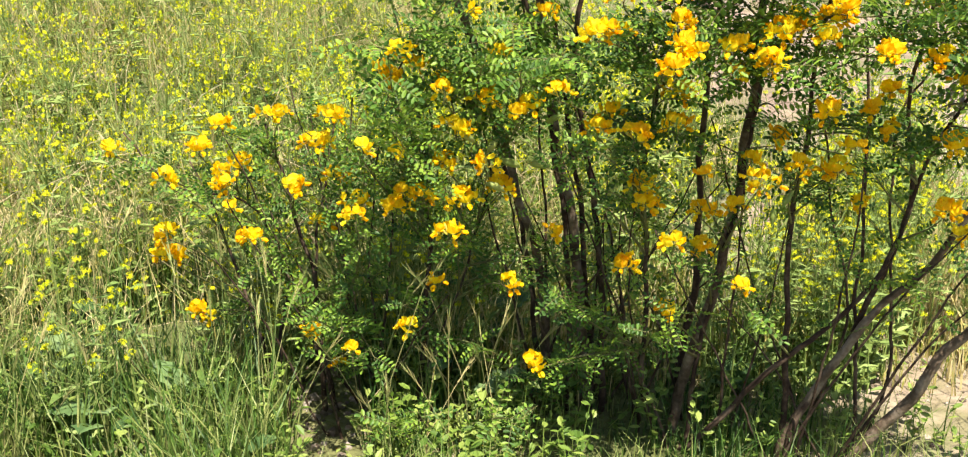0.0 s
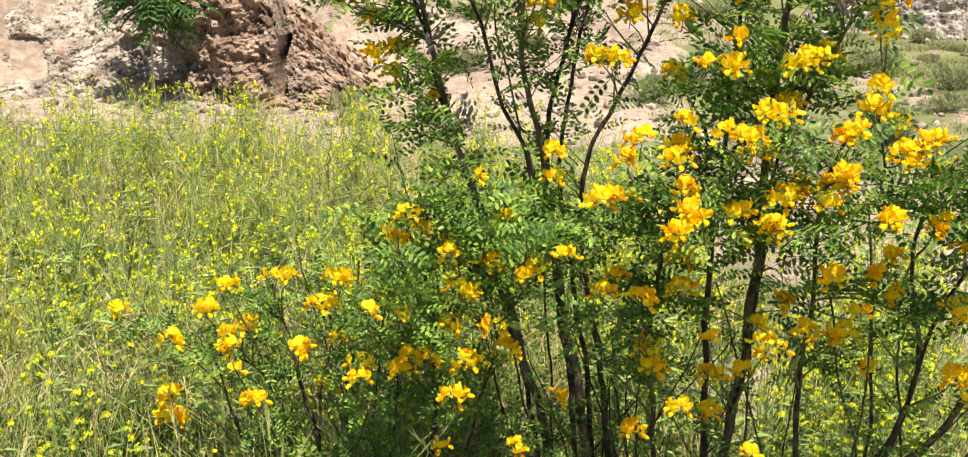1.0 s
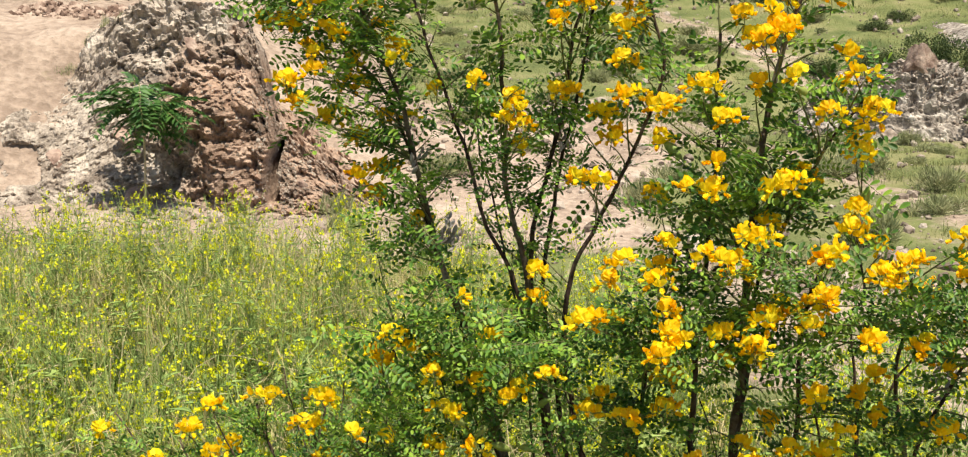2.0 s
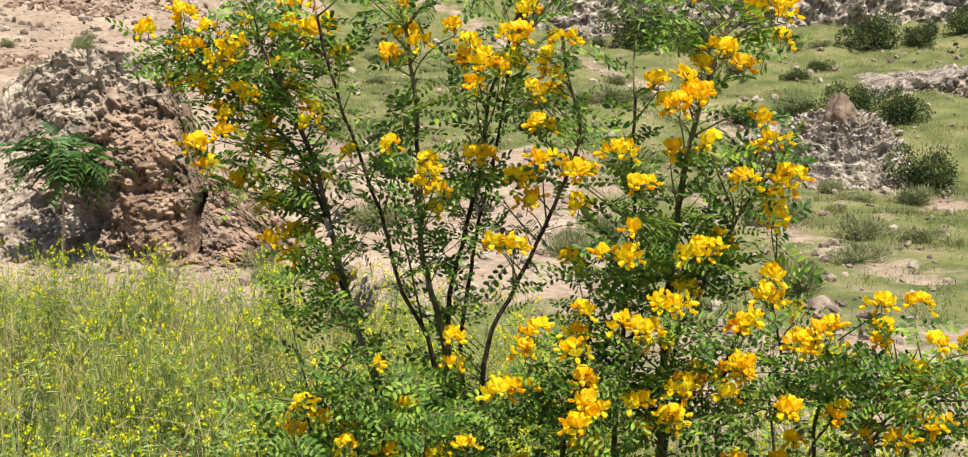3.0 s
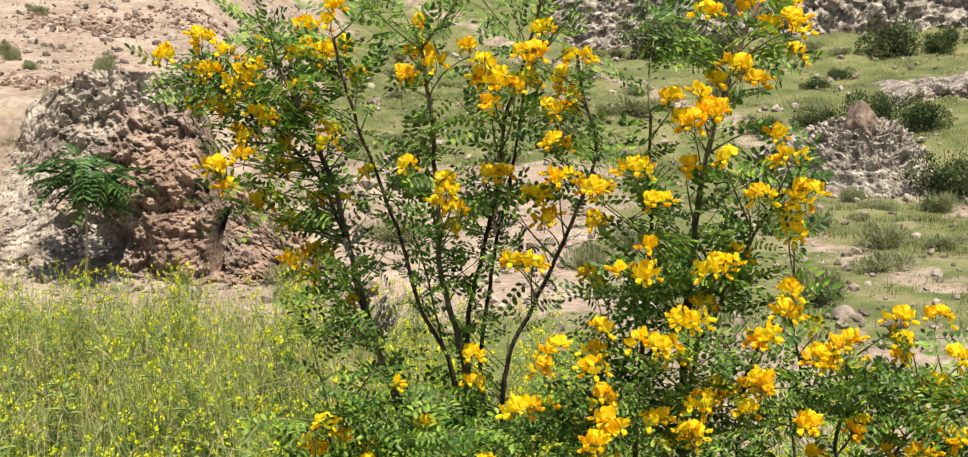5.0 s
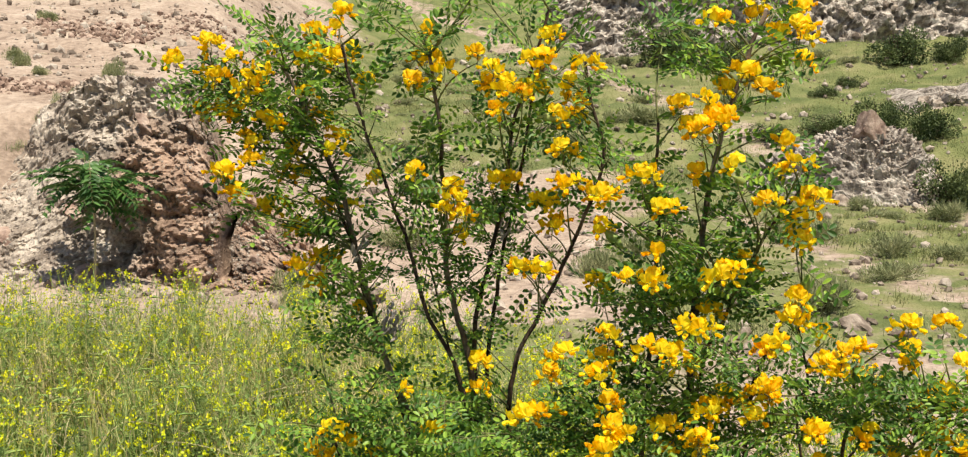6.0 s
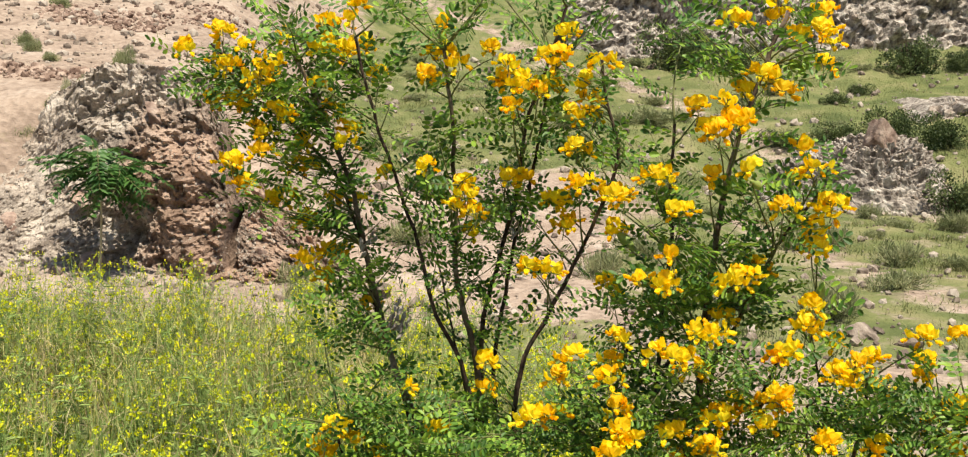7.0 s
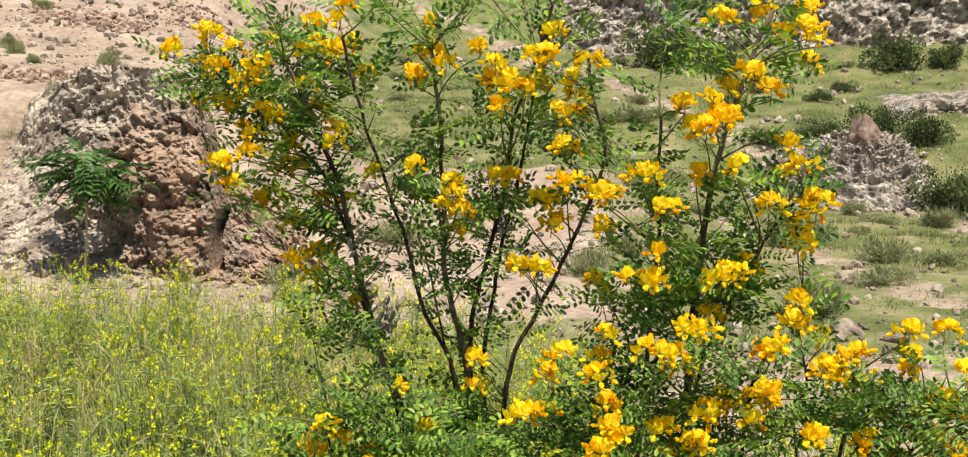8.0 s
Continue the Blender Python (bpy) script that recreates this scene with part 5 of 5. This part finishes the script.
add_racemes([(0.91, 2.203, 1.243, 3), (1.014, 2.292, 1.223, 4), (0.78, 2.287, 1.213, 1), (0.766, 2.139, 1.204, 3), (0.936, 2.248, 1.188, 3), (0.844, 2.297, 1.182, 3), (0.942, 2.272, 1.156, 2), (0.789, 2.232, 1.149, 2), (0.883, 2.308, 1.118, 6), (0.998, 2.219, 1.108, 3), (0.994, 2.264, 1.103, 2), (0.973, 2.292, 1.06, 2), (0.837, 2.168, 1.046, 4), (0.997, 2.287, 1.019, 6), (0.918, 2.286, 0.975, 3), (0.819, 2.404, 0.927, 2), (0.767, 2.318, 0.912, 2), (0.802, 2.328, 0.865, 2), (0.902, 2.247, 0.861, 4), (0.904, 2.251, 0.726, 5), (0.78, 2.389, 0.687, 3), (0.977, 2.342, 0.636, 2)])
# leafy twigs: middle and half sizes of a stretch of the crown, and how many twigs
add_racemes([(1.02, 2.2, 1.165, 3), (1.07, 2.25, 1.08, 4), (1.00, 2.16, 1.03, 4), (1.10, 2.2, 1.01, 3), (0.93, 2.15, 1.00, 3), (1.12, 2.28, 1.15, 3), (1.06, 2.14, 0.93, 3), (0.97, 2.14, 0.90, 4), (1.13, 2.2, 0.85, 3)])
add_twigs((-0.348, 2.7, 1.715), (0.178, 0.20, 0.150), 22)
add_twigs((-0.229, 2.7, 1.559), (0.150, 0.20, 0.205), 14)
add_twigs((-0.174, 2.7, 1.236), (0.090, 0.15, 0.164), 12)
add_twigs((-0.04, 2.55, 1.816), (0.116, 0.15, 0.077), 5)
add_twigs((0.172, 2.55, 1.808), (0.194, 0.20, 0.103), 8)
add_twigs((0.063, 2.5, 1.57), (0.101, 0.15, 0.190), 3)
add_twigs((0.254, 2.55, 1.547), (0.129, 0.15, 0.194), 6)
add_twigs((0.384, 2.5, 1.638), (0.063, 0.15, 0.165), 3)
add_twigs((0.568, 2.35, 1.792), (0.143, 0.15, 0.083), 8)
add_twigs((0.498, 2.35, 1.466), (0.131, 0.20, 0.202), 6)
add_twigs((0.659, 2.35, 1.562), (0.095, 0.20, 0.202), 6)
add_twigs((0.405, 2.4, 1.278), (0.109, 0.15, 0.122), 4)
add_twigs((0.096, 2.45, 1.015), (0.372, 0.20, 0.087), 18)
add_twigs((0.525, 2.3, 1.071), (0.291, 0.20, 0.093), 19)
add_twigs((0.862, 2.22, 1.095), (0.202, 0.16, 0.101), 18)
add_twigs((0.599, 2.3, 1.297), (0.105, 0.20, 0.128), 4)
add_twigs((-0.511, 2.62, 0.665), (0.239, 0.13, 0.159), 16)
add_twigs((-0.123, 2.45, 0.817), (0.211, 0.12, 0.161), 14)
add_twigs((0.274, 2.42, 0.826), (0.221, 0.12, 0.159), 12)
add_twigs((0.707, 2.38, 0.85), (0.265, 0.12, 0.181), 11)
add_twigs((0.12, 2.5, 0.224), (0.139, 0.12, 0.063), 2)
add_twigs((0.919, 2.45, 0.536), (0.136, 0.20, 0.087), 5)
add_twigs((-0.317, 2.55, 0.451), (0.181, 0.15, 0.103), 5)
add_twigs((0.089, 2.5, 0.502), (0.139, 0.15, 0.101), 4)
add_twigs((-0.28, 2.42, 0.46), (0.22, 0.10, 0.16), 8)
add_twigs((0.09, 2.36, 0.46), (0.21, 0.08, 0.16), 4)
add_twigs((0.46, 2.34, 0.50), (0.18, 0.08, 0.14), 2)
add_twigs((0.86, 2.28, 0.88), (0.22, 0.14, 0.18), 10)
add_twigs((0.00, 2.34, 0.26), (0.29, 0.14, 0.10), 4)
add_twigs((0.93, 2.2, 1.06), (0.26, 0.14, 0.10), 16)
add_twigs((1.05, 2.22, 1.08), (0.14, 0.14, 0.10), 12)
add_twigs((-0.06, 2.5, 1.00), (0.14, 0.14, 0.11), 10)
add_twigs((0.14, 2.45, 0.98), (0.18, 0.14, 0.08), 12)
add_twigs((0.51, 2.3, 1.02), (0.21, 0.14, 0.08), 8)


def add_shoots(key, count, reach):
    """Thin young shoots from the foot of a shrub."""
    base = Vector(SHRUBS[key].location)
    for i in range(count):
        a = srng.uniform(0, 6.28)
        foot = base + Vector((math.cos(a) * srng.uniform(0.02, 0.16), math.sin(a) * srng.uniform(0.02, 0.12), -0.02))
        tip = foot + Vector((srng.uniform(-reach, reach), srng.uniform(-0.22, 0.10), srng.uniform(0.45, 0.95)))
        add_stem(key, srng.uniform(0.0025, 0.0045), 0.0015, [foot, foot.lerp(tip, 0.5) + Vector((srng.uniform(-.04, .04), srng.uniform(-.04, .04), 0.04)), tip])


for key, count, reach in (("centre", 9, 0.35), ("right", 8, 0.3), ("arching", 7, 0.35), ("left", 9, 0.35)):
    add_shoots(key, count, reach)


def finish_shrubs():
    kinds = [leaf_arrays(700 + i) for i in range(6)]
    meshes = [h.mesh("leaf", [M_LEAF, M_TWIG]) for h in kinds]
    arrs = [h.arrays() for h in kinds]
    rng = random.Random(73)
    for key, spots in LEAF_SPOTS.items():
        shrub = SHRUBS[key]
        base = Vector(shrub.location)
        part("twigs", TWIGS[key].mesh("twigs", [M_TWIG], True), shrub, None, "thin leafy side twigs", "stuff")
        free = np.array(CLUSTERS)
        spots = [s for s in spots if np.min(np.linalg.norm(free - np.array(s[0] + Vector(s[1]) * 0.03), axis=1)) > 0.036]
        rng.shuffle(spots)
        rest = Heap()
        for i, (p, d, size) in enumerate(spots):
            low = p.z < 0.8
            m = axes(p - base, Vector(d) + rnd_dir(rng) * (0.9 if low else 0.45), Vector((rng.gauss(0.1, 0.7), rng.gauss(-0.2, 0.75), 1)), size * (0.82 if low else 1.0 if p.z < 1.2 else 1.14))
            if i < 300:
                part("leaf", meshes[i % 6], shrub, m)
            else:
                rest.add_heap(arrs[i % 6], m)
        if rest.n:
            part("foliage", rest.mesh("foliage", [M_LEAF, M_TWIG]), shrub, None, "feathery blue-green leaves", "stuff")


finish_shrubs()


def pod_mesh(seed, dry):
    rng = random.Random(seed)
    pts = [Vector((0.052 * t, 0, -0.012 * t * t)) for t in np.linspace(0, 1, 8)]
    rad = [0.0012, 0.005, 0.0085, 0.0095, 0.009, 0.0075, 0.004, 0.0006]
    h = Heap()
    v, f = tube(pts, [r * rng.uniform(0.9, 1.1) for r in rad], 8)
    v[:, 1] *= 0.75
    h.add(v, f)
    return h.mesh("dried_pod" if dry else "seed_pod", [M_HUSK if dry else M_POD], True)


def build_pods():
    rng = random.Random(81)
    green, dry = [pod_mesh(860 + i, False) for i in range(3)], [pod_mesh(870 + i, True) for i in range(2)]
    for x, y, z in ((0.09, 2.44, 0.76), (0.075, 2.43, 0.755), (0.03, 2.42, 0.82), (-0.02, 2.42, 0.81), (0.0, 2.43, 0.72), (0.13, 2.43, 0.85), (-0.29, 2.5, 0.68), (0.585, 2.33, 0.70), (0.605, 2.33, 0.70),
                    (0.27, 2.42, 0.80), (0.75, 2.28, 1.33), (0.74, 2.28, 1.28), (0.38, 2.45, 1.40), (0.62, 2.25, 1.50), (0.3, 2.45, 1.62)):
        key, a = nearest((x, y, z))
        s = SHRUBS[key]
        add = Vector((x, y, z)) - Vector(s.location)
        part("seed_pod", green[rng.randrange(3)], s, axes(add, (rng.uniform(-1, 1), rng.uniform(-0.6, 0.3), rng.uniform(-0.8, 0.9)), (0, 0, 1), rng.uniform(0.75, 1.15)), "pale green swollen pod")
    for cx, cy, cz, n in ((-0.055, 2.66, 1.175, 22), (0.945, 2.38, 0.915, 18), (-0.12, 2.70, 1.335, 8), (0.19, 2.60, 1.385, 8)):
        key, a = nearest((cx, cy, cz))
        s = SHRUBS[key]
        for i in range(n):
            p = Vector((cx, cy, cz)) + Vector((rng.gauss(0, .010), rng.gauss(0, .010), rng.gauss(0.015, .022)))
            part("dried_pod", dry[i % 2], s, axes(p - Vector(s.location), (rng.uniform(-.9, .9), rng.uniform(-.9, .9), -1), (1, 0, 0), rng.uniform(0.3, 0.55)), "papery grey-brown old pod")


build_pods()


# ---- the sapling at the rock ----
def build_sapling():
    x, y = -2.455, 8.85
    z0 = ground_z(x, y)
    root = thing("sapling", (x, y, z0), "slender young tree with a pale stem and drooping green leaves", "tree")
    rng = random.Random(91)
    top = Vector((0.0, 0.02, 1.2 - z0))
    h = Heap()
    line = spline([Vector((0, 0, -0.03)), top * 0.5 + Vector((0.015, 0, 0)), top], 0.06)
    h.add(*tube(line, np.linspace(0.011, 0.005, len(line)), 7))
    part("trunk", h.mesh("trunk", [M_STRAW], True), root, None, "thin pale stem")
    kinds = []
    for s in range(3):
        q = Heap()
        L = 0.34
        at = lambda t: Vector((L * t, 0, 0.16 * L * t - 0.55 * L * t * t))
        q.add(*tube([at(0), at(0.5), at(1)], [0.004, 0.003, 0.0015], 4), 1)
        for k in range(9):
            t = 0.2 + 0.78 * k / 8
            for sd in (1, -1):
                m = axes(at(t), (0.45, sd, -0.35 + rng.uniform(-.2, .2)), (0, 0, 1), 0.095 * (1 - 0.35 * t) * rng.uniform(0.8, 1.15))
                q.add_heap((np.array([(0, 0, 0), (0.35, 0.25, 0.03), (1, 0, -0.12), (0.35, -0.25, 0.03)]), [(0, 1, 2), (0, 2, 3)], [0, 0]), m)
        kinds.append(q.mesh("leaf", [M_SAPLING, M_TWIG]))
    for i in range(58):
        a = i * 2.4 + rng.uniform(-.4, .4)
        t = top * (0.76 + 0.28 * (i / 57)) + Vector((rng.uniform(-.13, .17), rng.uniform(-.08, .08), rng.uniform(-.09, .07)))
        part("leaf", kinds[i % 3], root, axes(t, (math.cos(a), math.sin(a) * 0.8, rng.uniform(-0.5, 0.6)), (rng.uniform(-.5, .5), rng.uniform(-.5, .5), 1), rng.uniform(0.75, 1.15)))


build_sapling()
